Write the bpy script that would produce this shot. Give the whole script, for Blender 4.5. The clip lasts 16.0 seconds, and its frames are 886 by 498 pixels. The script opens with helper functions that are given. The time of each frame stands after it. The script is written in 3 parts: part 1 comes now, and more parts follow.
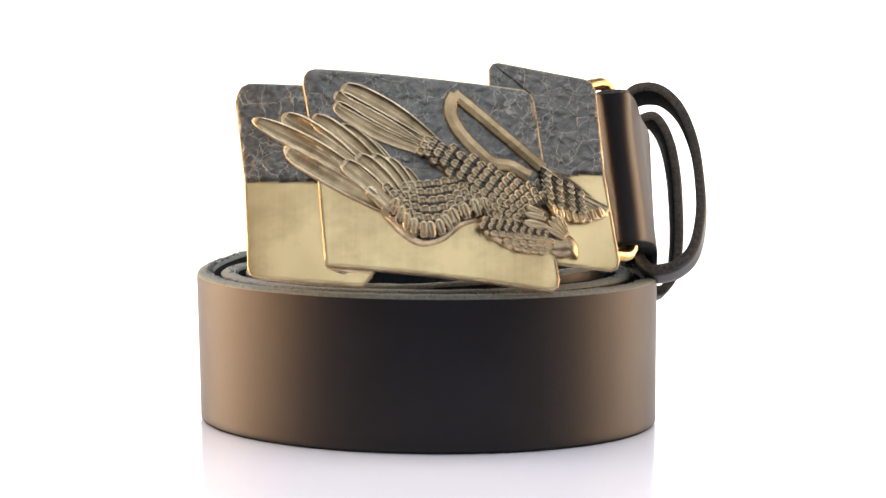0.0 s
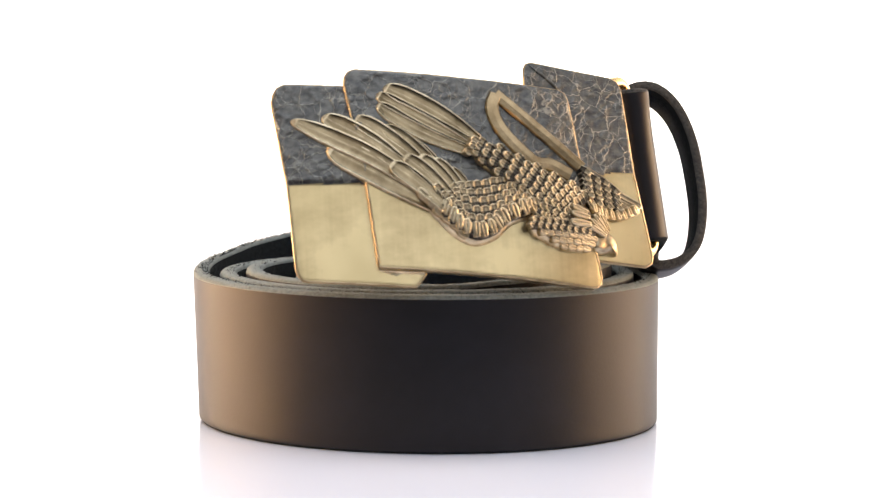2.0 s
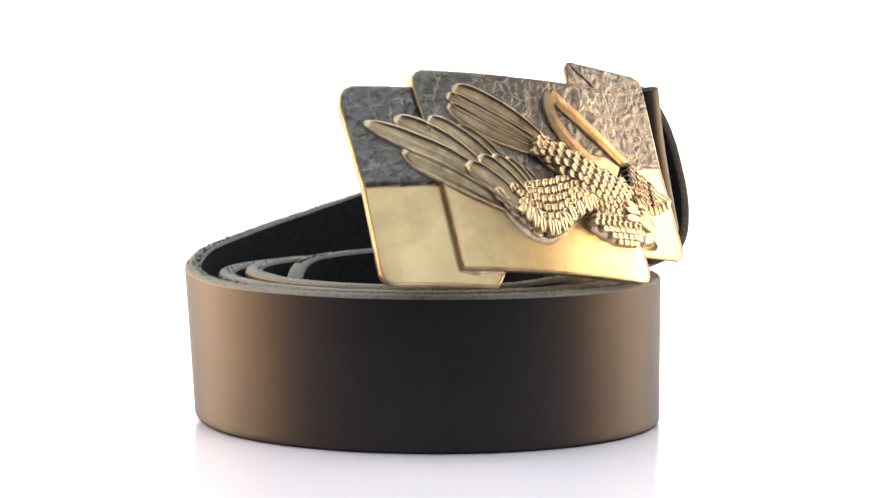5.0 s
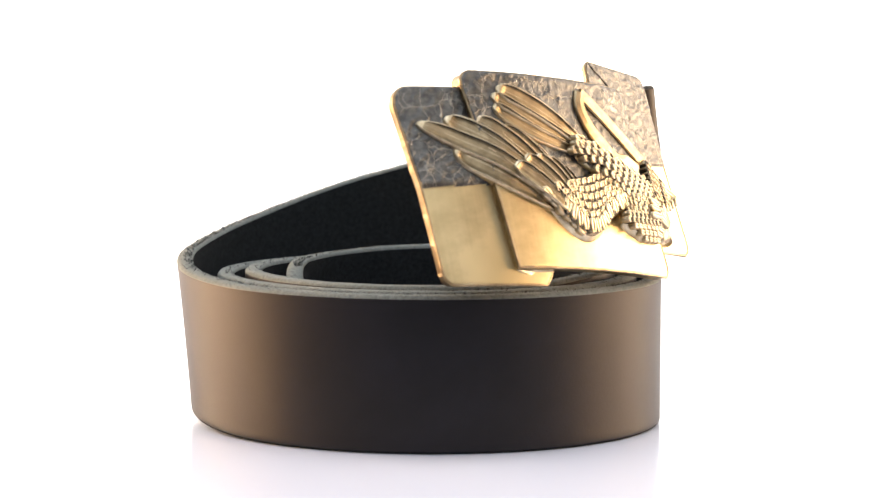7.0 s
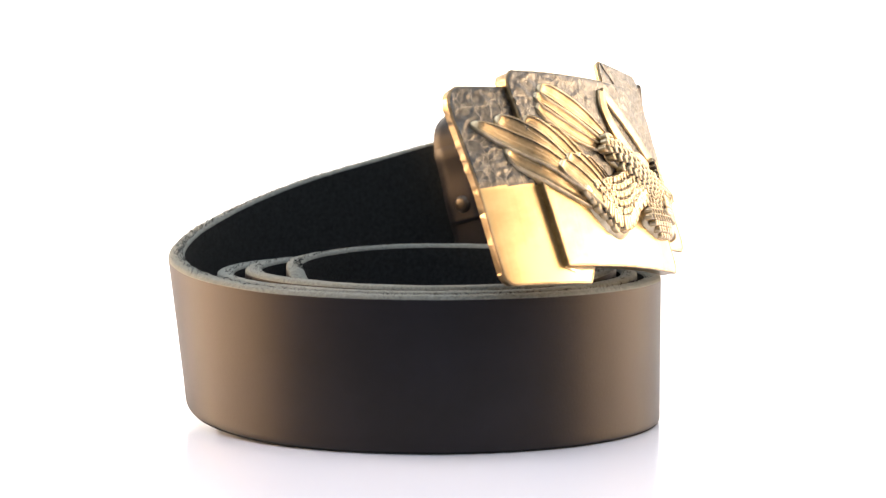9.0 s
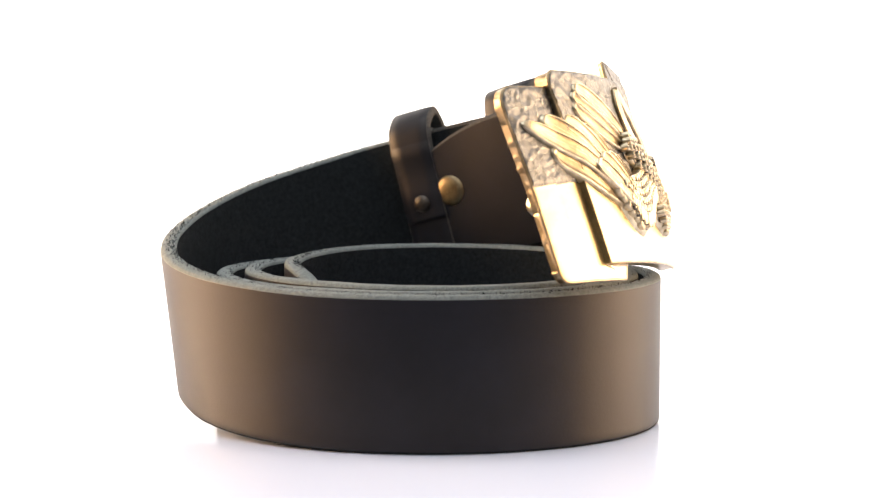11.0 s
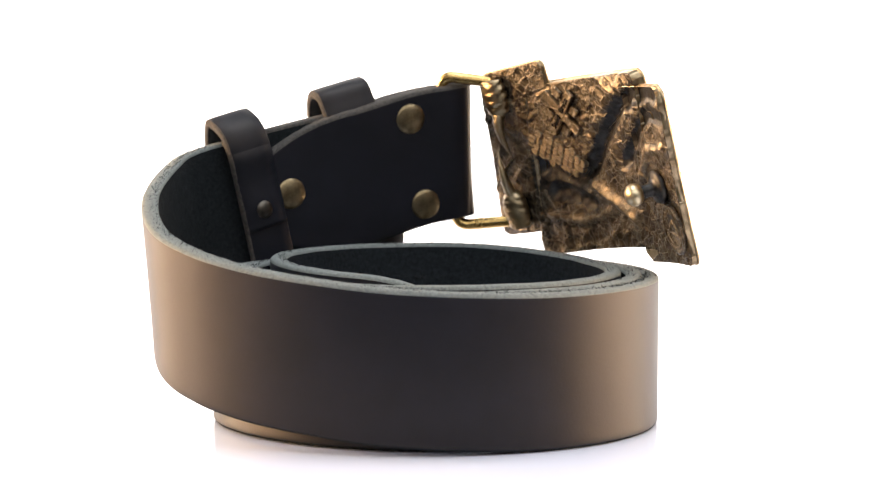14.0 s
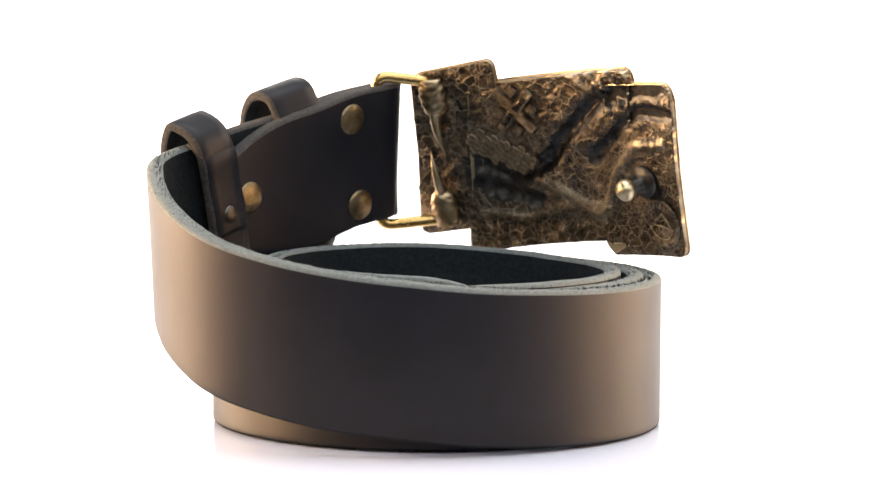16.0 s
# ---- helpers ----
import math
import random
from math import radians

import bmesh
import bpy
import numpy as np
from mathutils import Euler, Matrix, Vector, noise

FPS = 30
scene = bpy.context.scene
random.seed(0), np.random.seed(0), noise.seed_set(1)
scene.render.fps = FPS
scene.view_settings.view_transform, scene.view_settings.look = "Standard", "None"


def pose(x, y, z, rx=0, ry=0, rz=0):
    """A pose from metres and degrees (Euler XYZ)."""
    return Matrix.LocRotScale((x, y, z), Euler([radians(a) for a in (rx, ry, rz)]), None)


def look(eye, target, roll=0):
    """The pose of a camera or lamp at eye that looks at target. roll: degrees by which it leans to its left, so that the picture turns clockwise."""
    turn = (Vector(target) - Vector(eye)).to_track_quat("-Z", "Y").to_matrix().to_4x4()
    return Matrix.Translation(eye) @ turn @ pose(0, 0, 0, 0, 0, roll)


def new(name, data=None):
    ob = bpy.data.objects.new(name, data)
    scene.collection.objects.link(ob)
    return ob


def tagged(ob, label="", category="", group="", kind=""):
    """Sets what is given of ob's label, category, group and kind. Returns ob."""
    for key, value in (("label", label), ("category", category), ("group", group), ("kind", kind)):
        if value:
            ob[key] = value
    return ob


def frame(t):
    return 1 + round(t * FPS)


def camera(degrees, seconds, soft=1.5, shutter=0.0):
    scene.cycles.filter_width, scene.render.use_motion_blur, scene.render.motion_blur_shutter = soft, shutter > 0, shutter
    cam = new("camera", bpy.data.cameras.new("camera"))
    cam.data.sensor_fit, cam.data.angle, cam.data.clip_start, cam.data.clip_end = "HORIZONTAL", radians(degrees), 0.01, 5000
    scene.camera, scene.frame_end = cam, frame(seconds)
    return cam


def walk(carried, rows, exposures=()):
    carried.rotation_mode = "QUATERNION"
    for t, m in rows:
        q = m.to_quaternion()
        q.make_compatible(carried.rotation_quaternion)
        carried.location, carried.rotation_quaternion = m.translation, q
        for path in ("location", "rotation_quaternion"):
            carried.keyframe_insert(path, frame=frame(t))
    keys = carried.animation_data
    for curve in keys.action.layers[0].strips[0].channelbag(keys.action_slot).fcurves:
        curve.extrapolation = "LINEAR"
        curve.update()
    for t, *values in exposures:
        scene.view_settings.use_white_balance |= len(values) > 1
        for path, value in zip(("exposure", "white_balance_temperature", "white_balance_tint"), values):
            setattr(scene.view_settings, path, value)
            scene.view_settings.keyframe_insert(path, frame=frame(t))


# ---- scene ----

# A leather belt with a cast brass eagle buckle turns on a white studio table.
MM = 0.001


# ---- camera ----
EYE = (0.0025, -0.6891, 0.10654)
PITCH = radians(4.993)
ROLL = 0.27
AIM = (EYE[0], EYE[1] + 0.689 * math.cos(PITCH), EYE[2] - 0.689 * math.sin(PITCH))
cam = camera(19.77, 16.0, soft=1.2)
cam.data.dof.use_dof = True
cam.data.dof.focus_distance = 0.68
cam.data.dof.aperture_fstop = 18.0
walk(cam, [(0, look(EYE, AIM, ROLL)), (16.0, look(EYE, AIM, ROLL))], exposures=[(0, 0.12), (4.0, 0.15), (8.0, 0.22), (11.4, 0.3), (12.5, 0.44), (14.0, 0.56), (16.0, 0.6)])


# ---- light ----
world = bpy.data.worlds.new("studio_room")
scene.world = world
world.use_nodes = True
world.node_tree.nodes["Background"].inputs["Color"].default_value = (0.9, 0.95, 1.0, 1)
world.node_tree.nodes["Background"].inputs["Strength"].default_value = 0.16


def softbox(name, eye, target, w, h, watts, color):
    data = bpy.data.lights.new(name, "AREA")
    data.shape, data.size, data.size_y, data.energy, data.color = "RECTANGLE", w, h, watts, color
    ob = new(name, data)
    ob.matrix_world = look(eye, target)
    return ob


softbox("softbox_overhead", (0, -0.05, 1.2), (0, 0, 0), 1.2, 0.9, 11, (0.80, 0.89, 1.0))
softbox("softbox_front", (0.15, -1.05, 0.85), (0, 0, 0.07), 2.4, 0.8, 7.6, (0.92, 0.96, 1.0))
softbox("strip_light", (-1.0, 0.22, 0.17), (0, 0, 0.05), 1.15, 0.36, 22, (1.0, 0.64, 0.33))
softbox("strip_light", (1.02, 0.22, 0.17), (0, 0, 0.05), 1.0, 0.36, 11, (1.0, 0.66, 0.35))


# ---- materials ----
def material(name):
    m = bpy.data.materials.new(name)
    m.use_nodes = True
    return m, m.node_tree.nodes, m.node_tree.links, m.node_tree.nodes["Principled BSDF"]


def noise_node(nodes, links, scale, detail=4.0, stretch=(1, 1, 1), rough=0.55):
    co = nodes.new("ShaderNodeTexCoord")
    mp = nodes.new("ShaderNodeMapping")
    mp.inputs["Scale"].default_value = stretch
    n = nodes.new("ShaderNodeTexNoise")
    n.inputs["Scale"].default_value, n.inputs["Detail"].default_value = scale, detail
    n.inputs["Roughness"].default_value = rough
    links.new(co.outputs["Object"], mp.inputs["Vector"])
    links.new(mp.outputs["Vector"], n.inputs["Vector"])
    return n


def ramp(nodes, links, src, stops):
    r = nodes.new("ShaderNodeValToRGB")
    while len(r.color_ramp.elements) < len(stops):
        r.color_ramp.elements.new(0.5)
    for e, (p, c) in zip(r.color_ramp.elements, stops):
        e.position, e.color = p, (*c, 1)
    links.new(src, r.inputs["Fac"])
    return r


def bump(nodes, links, bsdf, heights, strength, distance):
    b = nodes.new("ShaderNodeBump")
    b.inputs["Strength"].default_value, b.inputs["Distance"].default_value = strength, distance
    links.new(heights, b.inputs["Height"])
    links.new(b.outputs["Normal"], bsdf.inputs["Normal"])
    return b


def value_range(nodes, links, src, lo, hi):
    r = nodes.new("ShaderNodeMapRange")
    r.inputs["To Min"].default_value, r.inputs["To Max"].default_value = lo, hi
    links.new(src, r.inputs["Value"])
    return r.outputs["Result"]


def leather_material():
    m, n, l, b = material("smooth_leather")
    big = noise_node(n, l, 60, 5)
    c = ramp(n, l, big.outputs["Fac"], [(0.3, (0.004, 0.006, 0.011)), (0.7, (0.007, 0.009, 0.016))])
    l.new(c.outputs["Color"], b.inputs["Base Color"])
    fine = noise_node(n, l, 1500, 3)
    l.new(value_range(n, l, big.outputs["Fac"], 0.45, 0.52), b.inputs["Roughness"])
    b.inputs["Specular IOR Level"].default_value = 0.31
    b.inputs["Specular Tint"].default_value = (1.0, 0.80, 0.60, 1)
    bump(n, l, b, fine.outputs["Fac"], 0.25, 0.00012)
    return m


def suede_material():
    m, n, l, b = material("raw_suede")
    a = noise_node(n, l, 900, 6, rough=0.7)
    c = ramp(n, l, a.outputs["Fac"], [(0.3, (0.006, 0.007, 0.008)), (0.75, (0.019, 0.022, 0.024))])
    l.new(c.outputs["Color"], b.inputs["Base Color"])
    b.inputs["Roughness"].default_value = 0.95
    b.inputs["Specular IOR Level"].default_value = 0.15
    bump(n, l, b, a.outputs["Fac"], 0.8, 0.0006)
    return m


def cut_edge_material(name, lo, hi):
    m, n, l, b = material(name)
    a = noise_node(n, l, 1300, 6, rough=0.75)
    c = ramp(n, l, a.outputs["Fac"], [(0.32, lo), (0.7, hi)])
    l.new(c.outputs["Color"], b.inputs["Base Color"])
    b.inputs["Roughness"].default_value = 0.85
    b.inputs["Specular IOR Level"].default_value = 0.25
    bump(n, l, b, a.outputs["Fac"], 0.9, 0.0006)
    return m


def brass_material(name, lo, hi, r_lo, r_hi, scale=90, stretch=(1, 1, 1), relief=0.15, fine_scale=700, stops=(0.3, 0.68), detail=6.0):
    m, n, l, b = material(name)
    a = noise_node(n, l, scale, detail, stretch, 0.62)
    c = ramp(n, l, a.outputs["Fac"], [(stops[0], lo), (stops[1], hi)])
    l.new(c.outputs["Color"], b.inputs["Base Color"])
    b.inputs["Metallic"].default_value = 1.0
    f = noise_node(n, l, fine_scale, 5, stretch, 0.65)
    l.new(value_range(n, l, a.outputs["Fac"], r_hi, r_lo), b.inputs["Roughness"])
    bump(n, l, b, f.outputs["Fac"], relief, 0.0003)
    return m


def white_table_material():
    m, n, l, b = material("white_acrylic")
    a = noise_node(n, l, 3, 3)
    c = ramp(n, l, a.outputs["Fac"], [(0.3, (0.70, 0.715, 0.82)), (0.7, (0.72, 0.735, 0.835))])
    l.new(c.outputs["Color"], b.inputs["Base Color"])
    b.inputs["Roughness"].default_value = 0.16
    b.inputs["Specular IOR Level"].default_value = 0.13
    return m


def glow_material():
    m, n, l, b = material("glowing_white")
    b.inputs["Base Color"].default_value = (0.9, 0.9, 0.9, 1)
    b.inputs["Emission Color"].default_value = (1.0, 0.95, 0.87, 1)
    b.inputs["Emission Strength"].default_value = 1.5
    return m


def room_material():
    m, n, l, b = material("dark_floor")
    a = noise_node(n, l, 4, 4)
    c = ramp(n, l, a.outputs["Fac"], [(0.3, (0.03, 0.03, 0.035)), (0.7, (0.05, 0.05, 0.055))])
    l.new(c.outputs["Color"], b.inputs["Base Color"])
    b.inputs["Roughness"].default_value = 0.7
    return m


def crackle_material(name, dark, light, vein, nets, rough, depth, patches=0.0):
    """Patinated casting with a net of raised, rubbed veins, coloured bright for the light they catch."""
    m, n, l, b = material(name)
    co = n.new("ShaderNodeTexCoord")
    warp = n.new("ShaderNodeTexNoise")
    warp.inputs["Scale"].default_value, warp.inputs["Detail"].default_value = 260, 3
    l.new(co.outputs["Object"], warp.inputs["Vector"])
    shift = n.new("ShaderNodeVectorMath")
    shift.operation = "MULTIPLY_ADD"
    shift.inputs[1].default_value = (0.0035, 0.0035, 0.0)
    l.new(warp.outputs["Color"], shift.inputs[0])
    l.new(co.outputs["Object"], shift.inputs[2])
    veins = []
    for scale, width, gain in nets:
        v = n.new("ShaderNodeTexVoronoi")
        v.feature = "DISTANCE_TO_EDGE"
        v.inputs["Scale"].default_value = scale
        l.new(shift.outputs["Vector"], v.inputs["Vector"])
        r = n.new("ShaderNodeMapRange")
        r.inputs["From Min"].default_value, r.inputs["From Max"].default_value = 0.0, width
        r.inputs["To Min"].default_value, r.inputs["To Max"].default_value = gain, 0.0
        l.new(v.outputs["Distance"], r.inputs["Value"])
        veins.append(r)
    broken = noise_node(n, l, 180, 2)
    gate = n.new("ShaderNodeMapRange")
    gate.inputs["From Min"].default_value, gate.inputs["From Max"].default_value = 0.42, 0.58
    l.new(broken.outputs["Fac"], gate.inputs["Value"])
    fine = n.new("ShaderNodeMath")
    fine.operation = "MULTIPLY"
    l.new(veins[1].outputs["Result"], fine.inputs[0])
    l.new(gate.outputs["Result"], fine.inputs[1])
    net = n.new("ShaderNodeMath")
    net.operation = "MAXIMUM"
    l.new(veins[0].outputs["Result"], net.inputs[0])
    l.new(fine.outputs["Value"], net.inputs[1])
    grain = noise_node(n, l, 420, 6, (1, 1.4, 1), 0.6)
    high = n.new("ShaderNodeMath")
    high.operation = "MULTIPLY_ADD"
    high.inputs[1].default_value = 0.14
    l.new(grain.outputs["Fac"], high.inputs[0])
    raised = n.new("ShaderNodeMath")
    raised.operation = "MULTIPLY"
    raised.inputs[1].default_value = 0.3
    l.new(net.outputs["Value"], raised.inputs[0])
    l.new(raised.outputs["Value"], high.inputs[2])
    cloud = noise_node(n, l, 130, 4, (1, 1, 1), 0.6)
    both = n.new("ShaderNodeMix")
    both.inputs["Factor"].default_value = patches
    l.new(grain.outputs["Fac"], both.inputs["A"])
    l.new(cloud.outputs["Fac"], both.inputs["B"])
    tone = ramp(n, l, both.outputs["Result"], [(0.36, dark), (0.66, light)])
    mix = n.new("ShaderNodeMix")
    mix.data_type = "RGBA"
    l.new(net.outputs["Value"], mix.inputs["Factor"])
    l.new(tone.outputs["Color"], mix.inputs["A"])
    mix.inputs["B"].default_value = (*vein, 1)
    l.new(mix.outputs["Result"], b.inputs["Base Color"])
    b.inputs["Metallic"].default_value = 1.0
    b.inputs["Roughness"].default_value = rough
    bump(n, l, b, high.outputs["Value"], 1.0, depth)
    return m


def tarnished(m):
    """Adds brown tarnish clouds and fine brushed streaks to a brass."""
    n, l = m.node_tree.nodes, m.node_tree.links
    b = n["Principled BSDF"]
    base = b.inputs["Base Color"].links[0].from_socket
    cloud = noise_node(n, l, 34, 6, (0.8, 1.2, 1), 0.62)
    streak = noise_node(n, l, 700, 2, (1.0, 0.03, 1), 0.5)
    both = n.new("ShaderNodeMath")
    both.operation = "MULTIPLY_ADD"
    both.inputs[1].default_value = 0.12
    l.new(streak.outputs["Fac"], both.inputs[0])
    l.new(cloud.outputs["Fac"], both.inputs[2])
    mask = n.new("ShaderNodeMapRange")
    mask.inputs["From Min"].default_value, mask.inputs["From Max"].default_value = 0.54, 0.80
    mask.inputs["To Max"].default_value = 0.7
    l.new(both.outputs["Value"], mask.inputs["Value"])
    mix = n.new("ShaderNodeMix")
    mix.data_type = "RGBA"
    mix.inputs["B"].default_value = (0.27, 0.185, 0.095, 1)
    l.new(mask.outputs["Result"], mix.inputs["Factor"])
    l.new(base, mix.inputs["A"])
    l.new(mix.outputs["Result"], b.inputs["Base Color"])
    return m


LEATHER = leather_material()
ROOM = room_material()
SUEDE = suede_material()
CUT_GREY = cut_edge_material("cut_edge_grey", (0.12, 0.13, 0.121), (0.285, 0.293, 0.268))
CUT_BROWN = cut_edge_material("cut_edge_brown", (0.028, 0.027, 0.027), (0.11, 0.092, 0.075))
BRASS = tarnished(brass_material("brushed_brass", (0.47, 0.36, 0.185), (0.74, 0.59, 0.335), 0.34, 0.42, 22, (1.0, 1.0, 1), 0.05, 1400, (0.3, 0.66), 3.0))
BRASS_WORN_LIT = brass_material("worn_lit_brass", (0.44, 0.335, 0.205), (0.80, 0.66, 0.45), 0.28, 0.42, 260, relief=0.3)
BRASS_HOOK = brass_material("hook_brass", (0.25, 0.175, 0.095), (0.52, 0.39, 0.235), 0.26, 0.4, 190, relief=0.3)
BRONZE = brass_material("toned_brass", (0.24, 0.185, 0.12), (0.60, 0.48, 0.32), 0.28, 0.42, 320, relief=0.35)
PATINA = brass_material("dark_patina", (0.022, 0.021, 0.022), (0.09, 0.08, 0.07), 0.32, 0.5, 300, relief=0.5)
CRACKLE = crackle_material("crackled_patina", (0.10, 0.099, 0.10), (0.185, 0.178, 0.166), (0.47, 0.435, 0.37), ((170, 0.018, 0.6), (420, 0.04, 0.5)), 0.42, 0.0003)
BACK = crackle_material("rough_cast_brass", (0.03, 0.026, 0.024), (0.20, 0.155, 0.105), (0.42, 0.34, 0.235), ((260, 0.05, 0.35), (620, 0.08, 0.35)), 0.42, 0.0014, 0.5)
BACK_RUBBED = crackle_material("rubbed_cast_brass", (0.10, 0.076, 0.05), (0.33, 0.255, 0.17), (0.52, 0.42, 0.28), ((260, 0.05, 0.3), (620, 0.08, 0.3)), 0.42, 0.0010, 0.5)
RING_BRASS = brass_material("ring_brass", (0.5, 0.31, 0.10), (0.74, 0.50, 0.20), 0.2, 0.32, 120, relief=0.1)
STUD_BRASS = brass_material("polished_peg", (0.58, 0.44, 0.25), (0.80, 0.66, 0.43), 0.3, 0.4, 200, relief=0.15)
RIVET_BRASS = brass_material("rivet_brass", (0.13, 0.092, 0.05), (0.32, 0.235, 0.13), 0.3, 0.46, 300, relief=0.25)
RIVET_DARK = brass_material("rivet_dark", (0.05, 0.04, 0.035), (0.13, 0.11, 0.09), 0.35, 0.5, 300, relief=0.2)
VANE = brass_material("feather_vane", (0.19, 0.14, 0.08), (0.44, 0.34, 0.21), 0.3, 0.42, 150, (1, 1, 1), 0.3)
PLUME_BED = brass_material("plumage_patina_shade", (0.06, 0.053, 0.046), (0.17, 0.145, 0.115), 0.34, 0.5, 300, relief=0.4)
TABLE = white_table_material()
GLOW = glow_material()


# ---- mesh helpers ----
def mesh_of(name, bm, mats, smooth=True):
    """A mesh from a bmesh in millimetres."""
    bmesh.ops.scale(bm, vec=(MM, MM, MM), verts=bm.verts)
    for f in bm.faces:
        f.smooth = smooth
    me = bpy.data.meshes.new(name)
    bm.to_mesh(me)
    bm.free()
    for m in mats:
        me.materials.append(m)
    return me


def part(name, bm, mats, parent, label="", matrix=None, smooth=True):
    data = bm if isinstance(bm, bpy.types.Mesh) else mesh_of(name, bm, mats if isinstance(mats, (list, tuple)) else [mats], smooth)
    ob = new(name, data)
    ob.parent = parent
    if matrix is not None:
        ob.matrix_local = matrix
    return tagged(ob, label)


def spline(points, per):
    """A smooth curve through the points, per samples a span."""
    pts = [np.array(p, float) for p in points]
    pts = [2 * pts[0] - pts[1]] + pts + [2 * pts[-1] - pts[-2]]
    out = []
    for i in range(1, len(pts) - 2):
        a, b, c, d = pts[i - 1:i + 3]
        for k in range(per):
            s = k / per
            out.append(0.5 * (2 * b + (c - a) * s + (2 * a - 5 * b + 4 * c - d) * s * s + (3 * b - a - 3 * c + d) * s ** 3))
    out.append(pts[-2])
    return out


def tube(bm, path, radii, sides=10, closed=False, mat=0):
    """A round rod along path; radii: one number or one for each point."""
    n = len(path)
    rings = []
    ref = Vector((0.31, 0.17, 0.94))
    for i, p in enumerate(path):
        a = Vector(path[(i - 1) % n] if closed or i else path[0])
        b = Vector(path[(i + 1) % n] if closed or i < n - 1 else path[-1])
        t = (b - a).normalized()
        x = (ref - ref.dot(t) * t).normalized()
        ref = x
        y = t.cross(x)
        r = radii[i] if isinstance(radii, (list, tuple)) else radii
        rings.append([bm.verts.new(Vector(p) + r * (math.cos(q) * x + math.sin(q) * y)) for q in (2 * math.pi * k / sides for k in range(sides))])
    for i in range(n if closed else n - 1):
        for k in range(sides):
            f = bm.faces.new((rings[i][k], rings[i][(k + 1) % sides], rings[(i + 1) % n][(k + 1) % sides], rings[(i + 1) % n][k]))
            f.material_index = mat
    if not closed:
        bm.faces.new(rings[0][::-1]).material_index = mat
        bm.faces.new(rings[-1]).material_index = mat
    return rings


def lathe(bm, profile, sides=24, mat=0):
    """A turned shape about z; profile: (radius, height) from bottom to top."""
    rings = [[bm.verts.new((r * math.cos(2 * math.pi * k / sides), r * math.sin(2 * math.pi * k / sides), z)) for k in range(sides)] for r, z in profile]
    for a, b in zip(rings, rings[1:]):
        for k in range(sides):
            bm.faces.new((a[k], a[(k + 1) % sides], b[(k + 1) % sides], b[k])).material_index = mat
    bm.faces.new(rings[0][::-1]).material_index = mat
    bm.faces.new(rings[-1]).material_index = mat


# ---- the studio ----
def studio():
    bm = bmesh.new()
    bmesh.ops.create_cube(bm, size=1)
    bmesh.ops.scale(bm, vec=(3400, 1895, 25), verts=bm.verts)
    bmesh.ops.translate(bm, vec=(0, 812.5, -12.5), verts=bm.verts)
    bmesh.ops.bevel(bm, geom=bm.edges[:], offset=5, segments=3, affect="EDGES")
    part("table_top", bm, TABLE, None, "glossy white acrylic table top of a photo studio", smooth=False)
    tagged(bpy.data.objects["table_top"], kind="structure", category="table top")
    bm = bmesh.new()
    bmesh.ops.create_grid(bm, x_segments=8, y_segments=8, size=6000)
    bmesh.ops.translate(bm, vec=(0, 0, -800), verts=bm.verts)
    part("floor", bm, ROOM, None, "dark grey studio floor below the table")
    tagged(bpy.data.objects["floor"], kind="structure", category="floor")
    # curved backdrop behind and beside the table, its overexposed white given as glow
    bm = bmesh.new()
    rows = []
    for z in (1.0, 350.0, 700.0, 1000.0, 1300.0):
        rows.append([bm.verts.new((1500 * math.cos(radians(a)), 1500 * math.sin(radians(a)) + 200, z)) for a in range(-8, 189, 4)])
    outer = []
    for z in (1.0, 1300.0):
        outer.append([bm.verts.new((1520 * math.cos(radians(a)), 1520 * math.sin(radians(a)) + 200, z)) for a in range(-8, 189, 4)])
    for a, b in list(zip(rows, rows[1:])) + [(outer[1], outer[0]), (rows[-1], outer[1]), (outer[0], rows[0])]:
        for k in range(len(a) - 1):
            bm.faces.new((a[k], b[k], b[k + 1], a[k + 1]))
    back = part("backdrop", bm, GLOW, None, "plain white glowing studio backdrop")
    tagged(back, kind="structure", category="backdrop")


studio()


# ---- the belt's strap ----
belt = tagged(new("belt"), "coiled black leather belt with an antique brass eagle buckle", "belt")
THICK = 4.5
# riveted end: x, y, z, lean outwards
END = [(54.5, 29.2, 55.0, -0.06), (53.9, 13.8, 58.8, -0.08), (51.4, -4.4, 63.2, -0.13), (49.3, -20.7, 68.0, -0.16),
       (46.6, -31.7, 70.1, -0.17), (47.2, -35.6, 70.8, -0.17), (50.5, -33.4, 70.4, -0.17), (53.6, -20.6, 68.0, -0.16),
       (56.0, -4.1, 63.2, -0.13), (58.3, 14.2, 58.8, -0.07), (58.9, 29.3, 55.0, -0.03), (56.0, 48.2, 49.8, 0.03)]
# where it sinks to the coil: turn, radius, height, lean
SINK = [(63.1, 74.8, 41.8, 0.07), (82.5, 75.3, 33.9, 0.1), (96.6, 73.3, 29.6, 0.12), (110.9, 70.35, 26.5, 0.12),
        (126.3, 67.55, 24.3, 0.12), (139.8, 65.35, 22.5, 0.09), (161.3, 63.05, 21, 0.05), (180.0, 61.65, 20.3, 0.03), (215.0, 59.55, 20.05, 0.0)]
